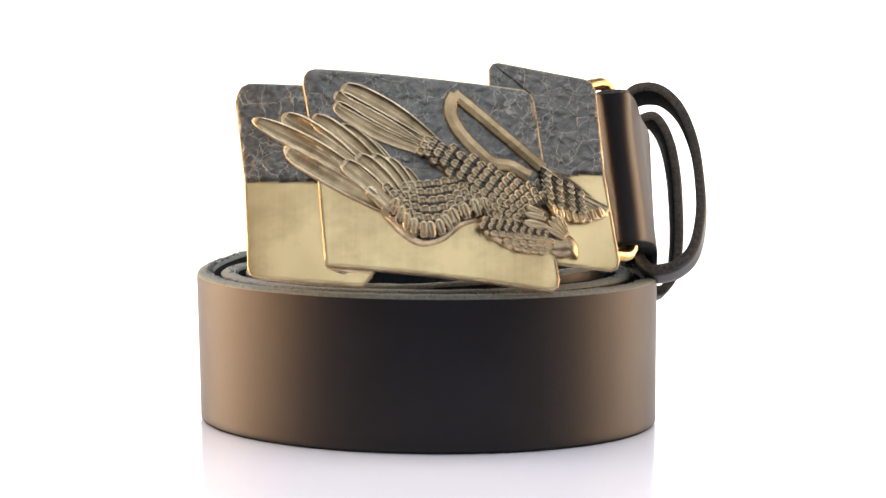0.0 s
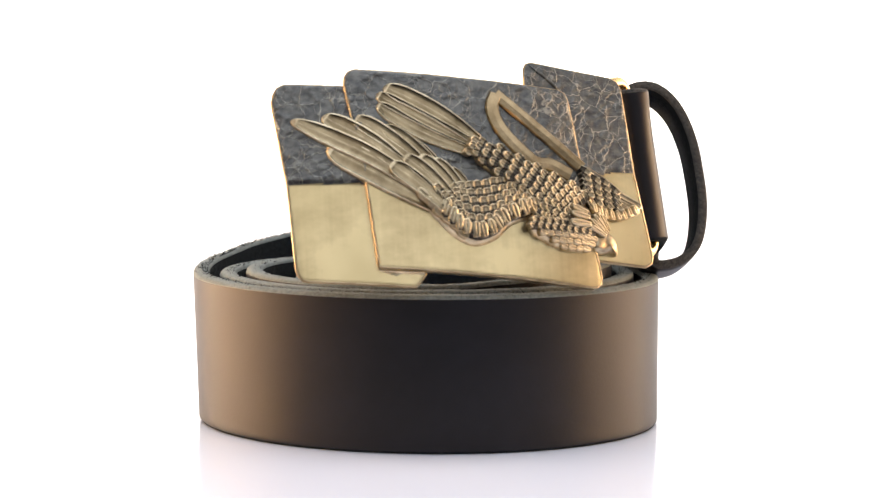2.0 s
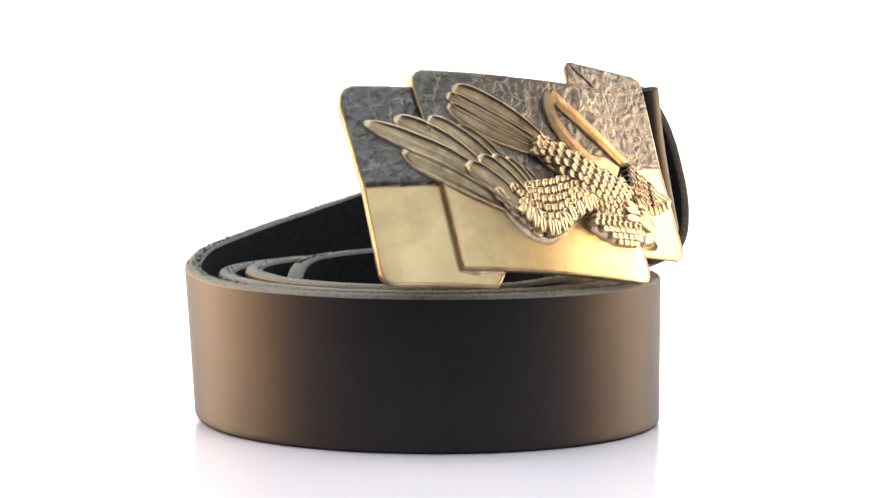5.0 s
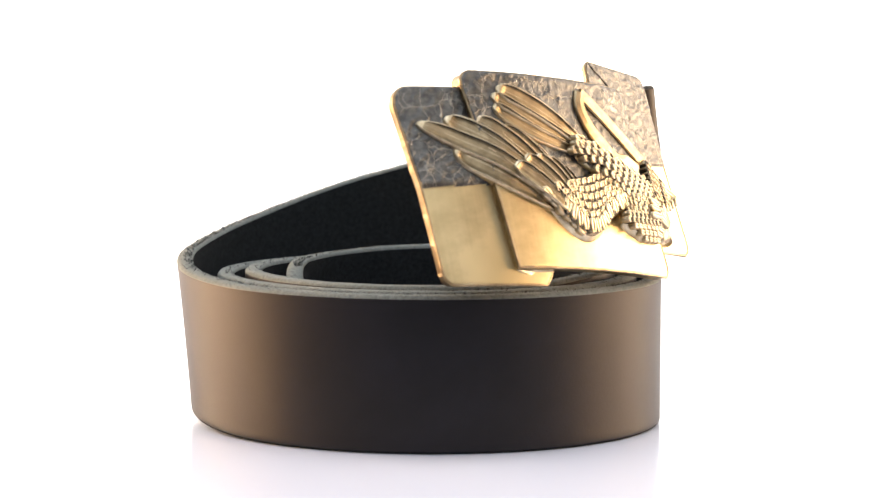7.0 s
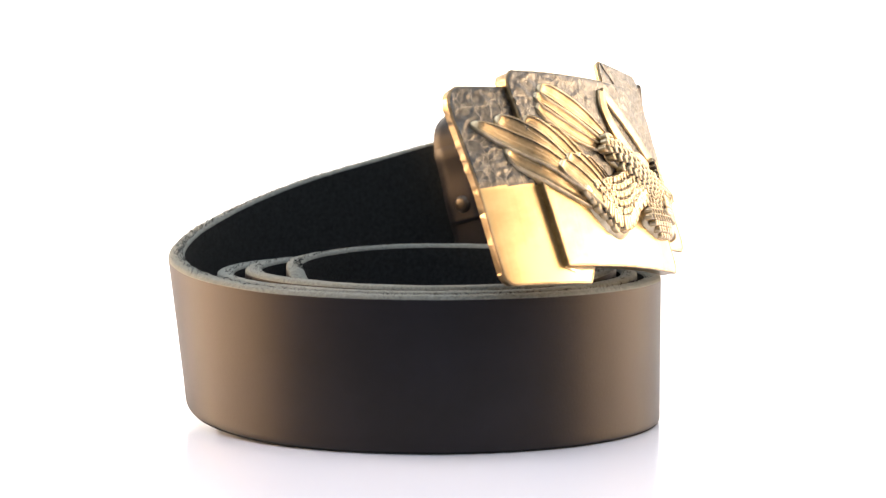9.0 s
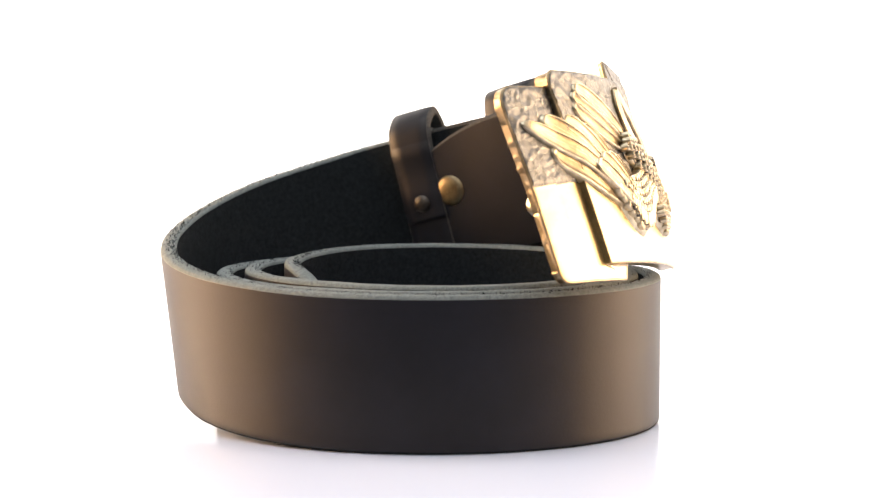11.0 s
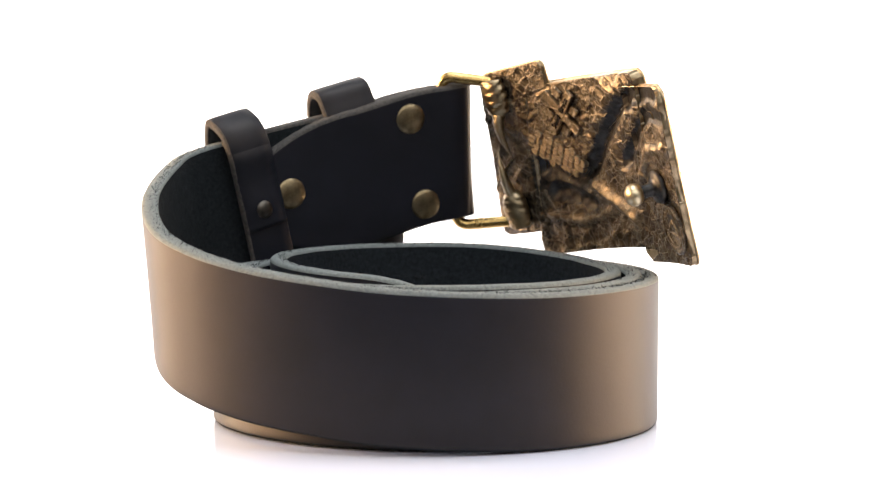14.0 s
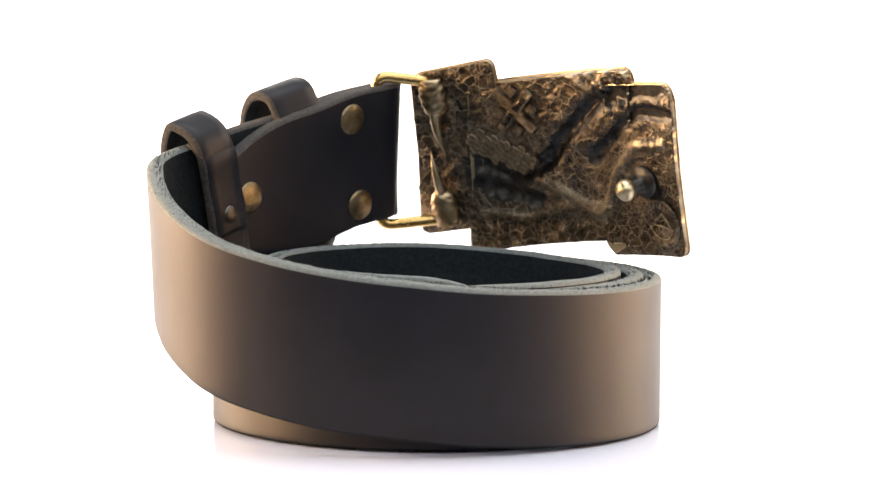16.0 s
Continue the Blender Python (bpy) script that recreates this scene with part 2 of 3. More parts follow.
# the coil: turn, radius, height
COIL = [(249, 58.85, 20.05), (313, 59.5, 20.05), (360, 58.2, 20.1), (425, 57.5, 20.2), (493, 56.6, 20.4), (609, 54.2, 20.6), (700, 52.2, 21.0), (775, 50.4, 21.2),
        (853, 49.0, 21.3), (969, 48.6, 21.4), (1000, 48.0, 22.4), (1034, 47.0, 23.9), (1060, 46.2, 24.1), (1128, 43.2, 24.0), (1170, 39.8, 23.2), (1205, 38.0, 22.6), (1234, 37.8, 22.2)]


def turned(a, r, z, lean):
    return np.array((r * math.cos(radians(a)), r * math.sin(radians(a)), z, lean))


def strap_path():
    """Points, tangents, up and outward vectors along the strap from its folded tip to its coiled end."""
    x, y, z, lean = END[-1]
    polar = [(math.degrees(math.atan2(y, x)), math.hypot(x, y), z, lean)] + SINK + [(*c, 0.0) for c in COIL]
    pts = spline(END + [turned(*r) for r in SINK[:2]], 16)[:16 * len(END)] + [turned(*r) for r in spline(polar, 14)[14:]]
    out = []
    for i, p in enumerate(pts):
        t = Vector((pts[min(i + 1, len(pts) - 1)] - pts[max(i - 1, 0)])[:3]).normalized()
        radial = Vector((p[0], p[1], 0)).normalized()
        up = Vector((0, 0, 1)) + float(p[3]) * radial
        up = (up - up.dot(t) * t).normalized()
        out.append((Vector(p[:3]), t, up, t.cross(up).normalized()))
    return out


PATH = strap_path()


def build_strap():
    bm = bmesh.new()
    half, th = 20.0, THICK / 2
    # section: (across, up, jitter); outer face first, then top edge, inner face, bottom edge
    outer = [(th * (0.97 if abs(b) > 19 else 1.0), b, 0) for b in (-19.3, -18.9, -17.5, -10, -3, 3, 10, 17.5, 18.6, 18.95)]
    top = [(th * 0.9, 19.55, 0.03), (th * 0.72, 19.9, 0.06), (th * 0.3, 20.0, 0.1), (-th * 0.3, 20.0, 0.13), (-th * 0.72, 19.9, 0.14), (-th * 0.92, 19.6, 0.12)]
    inner = [(-th, b, 0.05) for b in (19.0, 18.6, 15, 10, 5, 0, -5, -10, -15, -18.8, -19.2)]
    low = [(-th * 0.8, -19.85, 0.1), (th * 0.3, -20.0, 0.05), (th * 0.78, -19.85, 0.02)]
    section = outer + top + inner + low
    n, edge = len(section), len(outer)
    rings, run = [], 0.0
    for i, (p, t, up, out) in enumerate(PATH):
        if i:
            run += (p - PATH[i - 1][0]).length
        # rounded tongue at the folded tip
        w = 1.0
        if run < 34:
            w = 0.5 + 0.5 * math.sin(run / 34 * math.pi / 2) ** 0.9
        if i > len(PATH) - 18:
            w = 0.55 + 0.45 * math.sqrt(1 - ((i - len(PATH) + 18) / 18) ** 2)
        wave = 0.12 * noise.noise((run * 0.05, 3.1, 0.4))
        ring = []
        for a, b, j in section:
            jit = Vector(noise.noise_vector((run * 1.7, a * 2.0, b * 0.9))) * j * 1.6
            ring.append(bm.verts.new(p + out * (a + wave) + up * (b * w) + jit))
        rings.append(ring)
    # before this ring the cut edge is browned to stand for shade
    shaded_edge = 16 * (len(END) - 2)
    for i, (a, b) in enumerate(zip(rings, rings[1:])):
        for k in range(n):
            f = bm.faces.new((a[k], b[k], b[(k + 1) % n], a[(k + 1) % n]))
            f.material_index = 0 if k < edge - 1 else (3 if i < shaded_edge else 2) if k < edge + len(top) else 1
    bm.faces.new(rings[0]).material_index = 2
    bm.faces.new(rings[-1][::-1]).material_index = 2
    part("strap", bm, [LEATHER, SUEDE, CUT_GREY, CUT_BROWN], belt, "coiled black leather strap with a grey raw cut edge and suede back")


def build_edge_fuzz():
    """Short loose fibres along the strap's cut top edge."""
    rnd = random.Random(5)
    bm = bmesh.new()
    for _ in range(2600):
        p, t, up, out = PATH[rnd.randrange(150, len(PATH) - 2)]
        a = rnd.uniform(-1.9, 0.3) if rnd.random() < 0.8 else rnd.uniform(-1.9, 1.6)
        base = p + up * 19.9 + out * a + t * rnd.uniform(-2, 2)
        way = (up * rnd.uniform(0.2, 1) + out * rnd.uniform(-0.9, 0.3) + t * rnd.uniform(-1.2, 1.2)).normalized() * rnd.uniform(0.4, 1.3)
        side = t.cross(way).normalized() * 0.08 + t * 0.04
        bend = Vector((rnd.uniform(-0.2, 0.2), rnd.uniform(-0.2, 0.2), 0))
        v = [bm.verts.new(base - side), bm.verts.new(base + side), bm.verts.new(base + way * 0.6 + side * 0.6 + bend), bm.verts.new(base + way + bend * 1.8)]
        bm.faces.new((v[0], v[1], v[2]))
        bm.faces.new((v[0], v[2], v[3]))
    tagged(part("edge_fuzz", bm, SUEDE, belt, "short dark leather fibres along the cut edge", smooth=False), kind="stuff")


build_strap()
build_edge_fuzz()


# ---- frames along the strap ----
def strap_frame(y, on_strap=True):
    """The pose on the riveted end's outer run (or its inner, folded run) nearest to y: x along, y up, z outwards."""
    runs = PATH[7 * 16:11 * 16] if on_strap else PATH[0:4 * 16]
    p, t, up, out = min(runs, key=lambda r: abs(r[0].y - y))
    m = Matrix((t, up, out)).transposed().to_4x4()
    m.translation = p
    return m


def scaled(m):
    m = m.copy()
    m.translation = m.translation * MM
    return m


def rivet(name, m, radius, mat, label, parent):
    bm = bmesh.new()
    lathe(bm, [(radius * 0.98, -0.6), (radius, 0.1), (radius * 0.96, 0.45), (radius * 0.8, 0.8), (radius * 0.5, 1.0), (radius * 0.2, 1.08)], 28)
    return part(name, bm, mat, parent, label, scaled(m))


for y, v in ((-20.6, 12.8), (-20.6, -13.4), (17.8, 1.2)):
    m = strap_frame(y, False)
    rivet("rivet", m @ Matrix.Translation((0, v, THICK / 2 - 0.1)), 4.5, RIVET_BRASS, "domed antique brass rivet", belt)


def keeper(y, inner, bulge, name_label, wide=1.0):
    """A leather keeper loop round the strap that bulges outwards."""
    m = strap_frame(y)
    prof = [(inner, -8), (inner, 8), (inner + 0.3, 17), (inner + 2.2, 21.6), (2.0, 24.2), (bulge * 0.5, 23.6), (bulge * 0.8, 18.5), (bulge * 0.97, 10), (bulge, 0), (bulge * 0.95, -10),
            (bulge * 0.76, -18.5), (bulge * 0.46, -22.2), (2.0, -22.9), (inner + 2.2, -21.8), (inner + 0.3, -17)]
    loop = spline(prof + prof[:1], 5)[:-1]
    n = len(loop)
    bm = bmesh.new()
    rings = []
    for i, q in enumerate(loop):
        tan = Vector((*(loop[(i + 1) % n] - loop[(i - 1) % n]), 0)).normalized()
        # the side that points away from the strap
        nor = Vector((tan.y, -tan.x, 0))
        if nor.dot(Vector((q[0] - 0.35 * bulge, q[1], 0))) < 0:
            nor = -nor
        ring = []
        for x, d in ((-6.4, 0), (-6.6, 0.6), (-6.5, 2.0), (-6.1, 2.5), (-3, 2.6), (3, 2.6), (6.1, 2.5), (6.5, 2.0), (6.6, 0.6), (6.4, 0)):
            c = Vector((q[0], q[1], 0)) + nor * d
            ring.append(bm.verts.new((x * wide, c.y, c.x)))
        rings.append(ring)
    for i in range(n):
        a, b = rings[i], rings[(i + 1) % n]
        for k in range(10):
            f = bm.faces.new((a[k], a[(k + 1) % 10], b[(k + 1) % 10], b[k]))
            f.material_index = 0 if 3 <= k <= 5 else 2 if k == 9 else 1
    bmesh.ops.recalc_face_normals(bm, faces=bm.faces)
    ob = part("keeper_loop", bm, [LEATHER, CUT_BROWN, SUEDE], belt, name_label, scaled(m))
    return ob


loop_a = keeper(27.0, -5.0, 8.0, "black leather keeper loop with a riveted overlap")
loop_b = keeper(-6.8, -2.2, 14.5, "black leather keeper loop bulging off the strap", 1.22)


def overlap_end():
    """The free end of the keeper's leather, laid over the loop's inner side and cut off straight."""
    rows = []
    bm = bmesh.new()
    for k in range(22):
        v = 20.5 - 26.5 * k / 21
        lift = 0.25 * math.sin(k * 0.5) + (0.5 * ((k - 17) / 4) ** 2 if k > 17 else 0.0)
        d = -7.75 - lift if v < 15 else -7.75 + 0.12 * (v - 15) ** 2
        fray = 0.35 * noise.noise((v * 0.7, 1.0, 2.0))
        rows.append([bm.verts.new((x + fray, v, z)) for x, z in ((-6.3, d + 2.3), (-6.6, d + 1.2), (-6.2, d), (-2.5, d - 0.15), (2.5, d - 0.15), (6.2, d), (6.6, d + 1.2), (6.3, d + 2.3))])
    for a, b in zip(rows, rows[1:]):
        for k in range(8):
            bm.faces.new((a[k], b[k], b[(k + 1) % 8], a[(k + 1) % 8])).material_index = 0 if 2 <= k <= 4 else 1
    bm.faces.new(rows[0]).material_index = 1
    bm.faces.new(rows[-1][::-1]).material_index = 1
    bmesh.ops.recalc_face_normals(bm, faces=bm.faces[:])
    part("overlap", bm, [LEATHER, CUT_BROWN], loop_a, "overlapping cut end of the keeper's leather")


overlap_end()
bm = bmesh.new()
lathe(bm, [(2.5, -0.5), (2.6, 0.1), (2.4, 0.5), (1.7, 0.85), (0.7, 1.0)], 20)
part("rivet", bm, RIVET_DARK, loop_a, "small dark metal rivet", scaled(Matrix.Translation((0.2, -0.6, -7.9)) @ pose(0, 0, 0, 180, 0, 0)))


# ---- the buckle ----
EX = Vector((0.99987, -0.01555, 0.00365))
EN = Vector((-0.01594, -0.95540, 0.29489))
EV = EN.cross(EX).normalized()
BO = Vector((-24.1, -51.251, 70.671))
BUCKLE = Matrix((EX, EV, EN)).transposed().to_4x4()
BUCKLE.translation = BO


def bow(u):
    """The buckle's gentle outward bow."""
    return -0.0040 * (u - 14) ** 2


def outer_plate(u):
    """The front of the outer plate, which bends away a little more."""
    return -4.0 - 0.24 * (u - 52)


def front(u):
    """The height of the plates' front along the buckle."""
    def ease(a, b):
        k = max(0.0, min(1.0, (u - a) / (b - a)))
        return k * k * (3 - 2 * k)
    level = 4.0 + bow(u)
    level += (2.5 + bow(u) - level) * (1 - ease(-12, -2))
    return level + (outer_plate(u) - level) * ease(52, 58)


def inside(poly, x, y):
    hit = False
    for (x0, y0), (x1, y1) in zip(poly, poly[1:] + poly[:1]):
        if (y0 > y) != (y1 > y) and x < (x1 - x0) * (y - y0) / (y1 - y0) + x0:
            hit = not hit
    return hit


def line_at(line, u):
    for (a, b), (c, d) in zip(line, line[1:]):
        if u <= c:
            return b + (d - b) * (u - a) / (c - a)
    (a, b), (c, d) = line[-2:]
    return b + (d - b) * (u - a) / (c - a)


def folded(u, v, seed):
    """Crumpled skin: tilted facets that meet in sharp creases."""
    q = Vector((u, v, seed))
    q = q + Vector(noise.noise_vector(q * 0.25)) * 2.0
    h = 0.0
    for scale, gain, skew in ((0.13, 0.9, 1.3), (0.3, 0.42, 1.7), (0.62, 0.15, 2.0)):
        dist, pts = noise.voronoi(Vector((q.x * scale, q.y * scale * skew, seed)))
        d = Vector((q.x * scale, q.y * scale * skew, seed)) - pts[0]
        n = noise.noise_vector(pts[0] * 5.3)
        h += gain * (d.x * n[0] + d.y * n[1]) * 2.2 + 0.25 * gain * math.exp(-(dist[1] - dist[0]) / 0.07)
    return h


def crackle(u, v, seed):
    q = Vector((u, v, seed))
    q = q + Vector(noise.noise_vector(q * 0.35)) * 1.4
    dist, _ = noise.voronoi(Vector((q.x * 0.2, q.y * 0.28, seed)))
    edge = dist[1] - dist[0]
    d2, _ = noise.voronoi(Vector((q.x * 0.55, q.y * 0.75, seed + 7)))
    return 0.08 * folded(u * 0.75, v * 0.75, seed) + 0.3 * math.exp(-edge / 0.04) + 0.13 * math.exp(-(d2[1] - d2[0]) / 0.08) + 0.12 * noise.noise(q * 0.4) + 0.02 * noise.noise(Vector((q.x * 1.0, q.y * 2.2, seed)))


GROOVES = (((-22, 22), (-5, 19.4), (6, 15.5), (18.7, 5.1), (26.8, -3.5), (33, -6.5), (40, -6.7), (47.8, -2.9)), ((-24, 14.5), (-10.7, 14.1), (-1.1, 7.7), (9, -1.2)), ((27, -9), (18, -13.5), (9, -18)), ((12, 24), (4, 18), (0, 14)), ((6, 24.5), (-1, 19), (-5, 16)), ((-1, 25), (-7, 20)),
           ((20, -16), (36, -20), (50, -18)), ((-20, 6), (-8, 4), (2, -6), (6, -16)), ((46, -11.5), (39, -12.5), (31, -15)))


def off_line(line, u, v):
    best = 99.0
    for (a, b), (c, d) in zip(line, line[1:]):
        s = max(0.0, min(1.0, ((u - a) * (c - a) + (v - b) * (d - b)) / ((c - a) ** 2 + (d - b) ** 2)))
        best = min(best, math.hypot(u - a - s * (c - a), v - b - s * (d - b)))
    return best


def in_groove(u, v):
    jog = 0.9 * noise.noise((u * 0.3, v * 0.3, 1.5))
    if math.hypot((u - 44) / 10, (v + 7) / 5) + 0.3 * jog < 1:
        return True
    return off_line(GROOVES[0], u, v) + jog < 2.0 or off_line(GROOVES[1], u, v) + jog < 1.3 or off_line(GROOVES[8], u, v) + jog < 1.6


def back_relief(u, v):
    """Cloth-like folds and pitted casting skin of the back."""
    q = Vector((u, v, 4.0))
    h = 0.5 * noise.noise(q * 0.12) + 0.62 * folded(u, v, 4.0) + 0.14 * noise.noise(q * 1.3)
    for line, depth, wide in zip(GROOVES, (-2.7, -2.1, 1.8, 1.2, 1.2, 1.2, 1.2, 1.3, -1.8), (2.5, 1.9, 2.0, 0.9, 0.9, 0.9, 1.3, 1.5, 2.4)):
        h += depth * math.exp(-(off_line(line, u, v) / wide) ** 2)
    h -= 1.6 * math.exp(-(((u - 44) / 10) ** 2 + ((v + 7) / 5) ** 2))
    # scaly patch
    patch = math.exp(-(((u - 33) / 9) ** 2 + ((v - 3) / 6) ** 2) ** 2)
    if patch > 0.05:
        dist, _ = noise.voronoi(Vector((u * 0.62, v * 0.75, 3)))
        h += 0.9 * patch * (0.5 - dist[0])
    return h


def panel(name, outline, surface, thick, rough_line, seed, step=0.48):
    """One plate of the buckle: crackled above rough_line, plain brushed brass below; the back is rough cast."""
    bm = bmesh.new()
    bm.faces.new([bm.verts.new((u, v, 0)) for u, v in outline])
    us, vs = [p[0] for p in outline], [p[1] for p in outline]
    for axis, lo, hi in ((0, min(us), max(us)), (1, min(vs), max(vs))):
        k = lo + step
        while k < hi - 0.1:
            co, no = ((k, 0, 0), (1, 0, 0)) if axis == 0 else ((0, k, 0), (0, 1, 0))
            bmesh.ops.bisect_plane(bm, geom=bm.verts[:] + bm.edges[:] + bm.faces[:], dist=0.02, plane_co=co, plane_no=no)
            k += step
    bm.faces.ensure_lookup_table()
    bm.normal_update()
    if bm.faces[0].normal.z < 0:
        bmesh.ops.reverse_faces(bm, faces=bm.faces[:])
    verts, faces = bm.verts[:], bm.faces[:]
    border = {v for e in bm.edges if e.is_boundary for v in e.verts}
    rim = [e for e in bm.edges if e.is_boundary]
    twin = {}
    for v in verts:
        u, w = v.co.x, v.co.y
        twin[v] = bm.verts.new((u, w, surface(u) - thick - max(back_relief(u, w), 0.8 - thick) * (0.0 if v in border else 1.0)))
    for f in faces:
        c = f.calc_center_median()
        f.material_index = 1 if c.y > line_at(rough_line, c.x) else 0
        deep = back_relief(c.x, c.y)
        bm.faces.new([twin[v] for v in reversed(f.verts)]).material_index = 4 if in_groove(c.x, c.y) or deep < -0.65 else (5 if deep > 0.5 else 2)
    for e in rim:
        a, b = e.verts
        f = e.link_faces[0]
        order = [l.vert for l in f.loops]
        if order[(order.index(a) + 1) % len(order)] is not b:
            a, b = b, a
        bm.faces.new((b, a, twin[a], twin[b])).material_index = 3
    for v in verts:
        u, w = v.co.x, v.co.y
        z = surface(u)
        above = w - line_at(rough_line, u)
        if above > 0:
            z += min(1.0, above / 0.7) * max(0.2, 0.36 + crackle(u, w, seed))
        if v in border:
            z -= 0.12
            if above > 0:
                v.co.x += 0.18 * noise.noise((u * 0.8, w * 0.8, seed))
                v.co.y += 0.18 * noise.noise((u * 0.8, w * 0.8, seed + 5))
        v.co.z = z
    bmesh.ops.recalc_face_normals(bm, faces=bm.faces[:])
    for e in rim:
        e.smooth = False
    # rounded, rubbed rim
    path = []
    for (a, b), (c, d) in zip(outline, outline[1:] + outline[:1]):
        n = max(1, int(math.hypot(c - a, d - b) / 1.5))
        path += [(a + (c - a) * k / n, b + (d - b) * k / n, surface(a + (c - a) * k / n) - 0.28) for k in range(n)]
    tube(bm, path, 0.42, 8, True, 3)
    return mesh_of(name, bm, [BRASS, CRACKLE, BACK, BRASS_HOOK, PATINA, BACK_RUBBED])


LEFT = [(-26.4, 19.0), (-25.9, 21.2), (-24.9, 22.8), (-23.2, 23.5), (-8.6, 22.0), (1.0, 21.4), (0.7, -4.0), (9.5, -27.1), (8.3, -28.9), (6.8, -30.6),
        (-19.3, -27.9), (-20.6, -27.5), (-21.6, -26.4), (-22.1, -24.9), (-23.4, -3.0)]
MIDDLE = [(-8.7, 22.4), (-8.5, 24.0), (-7.6, 25.3), (-6.1, 25.8), (2.5, 25.0), (21.0, 23.1), (32.5, 22.1), (47.1, 20.9), (48.6, 20.0), (49.3, 18.3), (51.7, 2.4),
          (54.6, -21.2), (55.7, -28.0), (55.4, -29.6), (54.2, -30.7), (52.1, -30.7), (37.0, -29.2), (-2.2, -25.5), (-4.6, -1.3)]
RIGHT = [(38.4, 24.5), (38.5, 27.0), (39.3, 28.3), (40.6, 28.6), (62.5, 25.8), (64.3, 25.0), (65.3, 23.0), (67.4, 0.7), (71.1, -21.6), (70.7, -23.4), (69.0, -24.4),
         (55.6, -23.3), (53.2, -20.0), (50.3, 2.0), (47.8, 18.6), (38.4, 20.2)]

buckle_mesh = panel("buckle", MIDDLE, lambda u: 4.0 + bow(u), 3.8, [(-6, -1.5), (9, -7.0), (40, -3), (56, -6)], 2.0)
buckle = part("buckle", buckle_mesh, None, belt, "antique brass buckle of three overlapping plates with a diving eagle in relief", scaled(BUCKLE) @ Matrix.Diagonal((0.995, 0.984, 1, 1)))
side_mesh = panel("side_plate", LEFT, lambda u: 2.2 + bow(u), 2.2, [(-27, -2.4), (-5.2, -3.5), (10, -4)], 5.0)
part("side_plate", side_mesh, None, buckle, "crackled and brushed brass plate")
side_mesh = panel("side_plate", RIGHT, lambda u: outer_plate(u) - 0.1, 1.4, [(38, -4.0), (52.6, -2.0), (61.7, 0.6), (72, 0.7)], 9.0)
part("side_plate", side_mesh, None, buckle, "crackled and brushed brass plate with a diagonal crease")


def on_plate(u, v, h, turn=0.0, tilt=0.0, size=(1, 1, 1)):
    """A pose on the buckle's bowed front: y along turn (degrees from +u), tilted up at its tip."""
    slope = math.atan(-0.0080 * (u - 14))
    m = Matrix.Translation(Vector((u, v, front(u) + h)) * MM) @ Matrix.Rotation(-slope, 4, "Y") @ Matrix.Rotation(radians(turn - 90), 4, "Z")
    return m @ Matrix.Rotation(radians(tilt), 4, "X") @ Matrix.Diagonal((*size, 1))


def relief(name, outline, base, height, mats, label, rings=7, flat=0.0, parent=None):
    """A domed cast shape over an outline on the buckle's front."""
    pts = spline([(*p, 0) for p in outline] + [(*outline[0], 0)], 4)[:-1]
    cu, cv = sum(p[0] for p in pts) / len(pts), sum(p[1] for p in pts) / len(pts)
    bm = bmesh.new()
    loops = [[bm.verts.new((p[0], p[1], front(p[0]) + base - 1.2)) for p in pts]]
    for k in range(rings):
        s = 1 - k / rings
        h = base + height * math.sqrt(max(0.0, 1 - max(0.0, (s - flat) / (1 - flat)) ** 2.4))
        loops.append([bm.verts.new((cu + (p[0] - cu) * s, cv + (p[1] - cv) * s, front(cu + (p[0] - cu) * s) + h)) for p in pts])
    n = len(pts)
    for i, (a, b) in enumerate(zip(loops, loops[1:])):
        for k in range(n):
            # outermost rings bright: light reflected by the edge, put into the colour
            bm.faces.new((a[k], a[(k + 1) % n], b[(k + 1) % n], b[k])).material_index = 1 if i < 2 else 0
    top = bm.verts.new((cu, cv, front(cu) + base + height))
    for k in range(n):
        bm.faces.new((loops[-1][k], loops[-1][(k + 1) % n], top))
    bmesh.ops.recalc_face_normals(bm, faces=bm.faces[:])
    return part(name, bm, [mats, BRASS_WORN_LIT], parent or buckle, label)


# finishes: rubbing and patina, plus edge glints and crease shade put into colour
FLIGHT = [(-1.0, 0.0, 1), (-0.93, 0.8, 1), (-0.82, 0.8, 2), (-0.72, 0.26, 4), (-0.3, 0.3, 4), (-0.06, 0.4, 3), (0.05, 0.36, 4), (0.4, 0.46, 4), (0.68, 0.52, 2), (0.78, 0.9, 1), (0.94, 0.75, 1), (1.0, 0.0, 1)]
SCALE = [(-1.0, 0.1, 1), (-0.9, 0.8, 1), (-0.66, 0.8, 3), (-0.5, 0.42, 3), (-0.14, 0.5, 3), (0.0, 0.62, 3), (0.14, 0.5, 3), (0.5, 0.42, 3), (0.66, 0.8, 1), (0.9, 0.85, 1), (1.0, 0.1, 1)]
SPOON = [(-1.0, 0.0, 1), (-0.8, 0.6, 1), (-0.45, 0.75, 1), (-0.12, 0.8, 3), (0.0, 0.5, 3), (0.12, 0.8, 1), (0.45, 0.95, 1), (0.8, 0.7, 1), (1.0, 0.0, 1)]


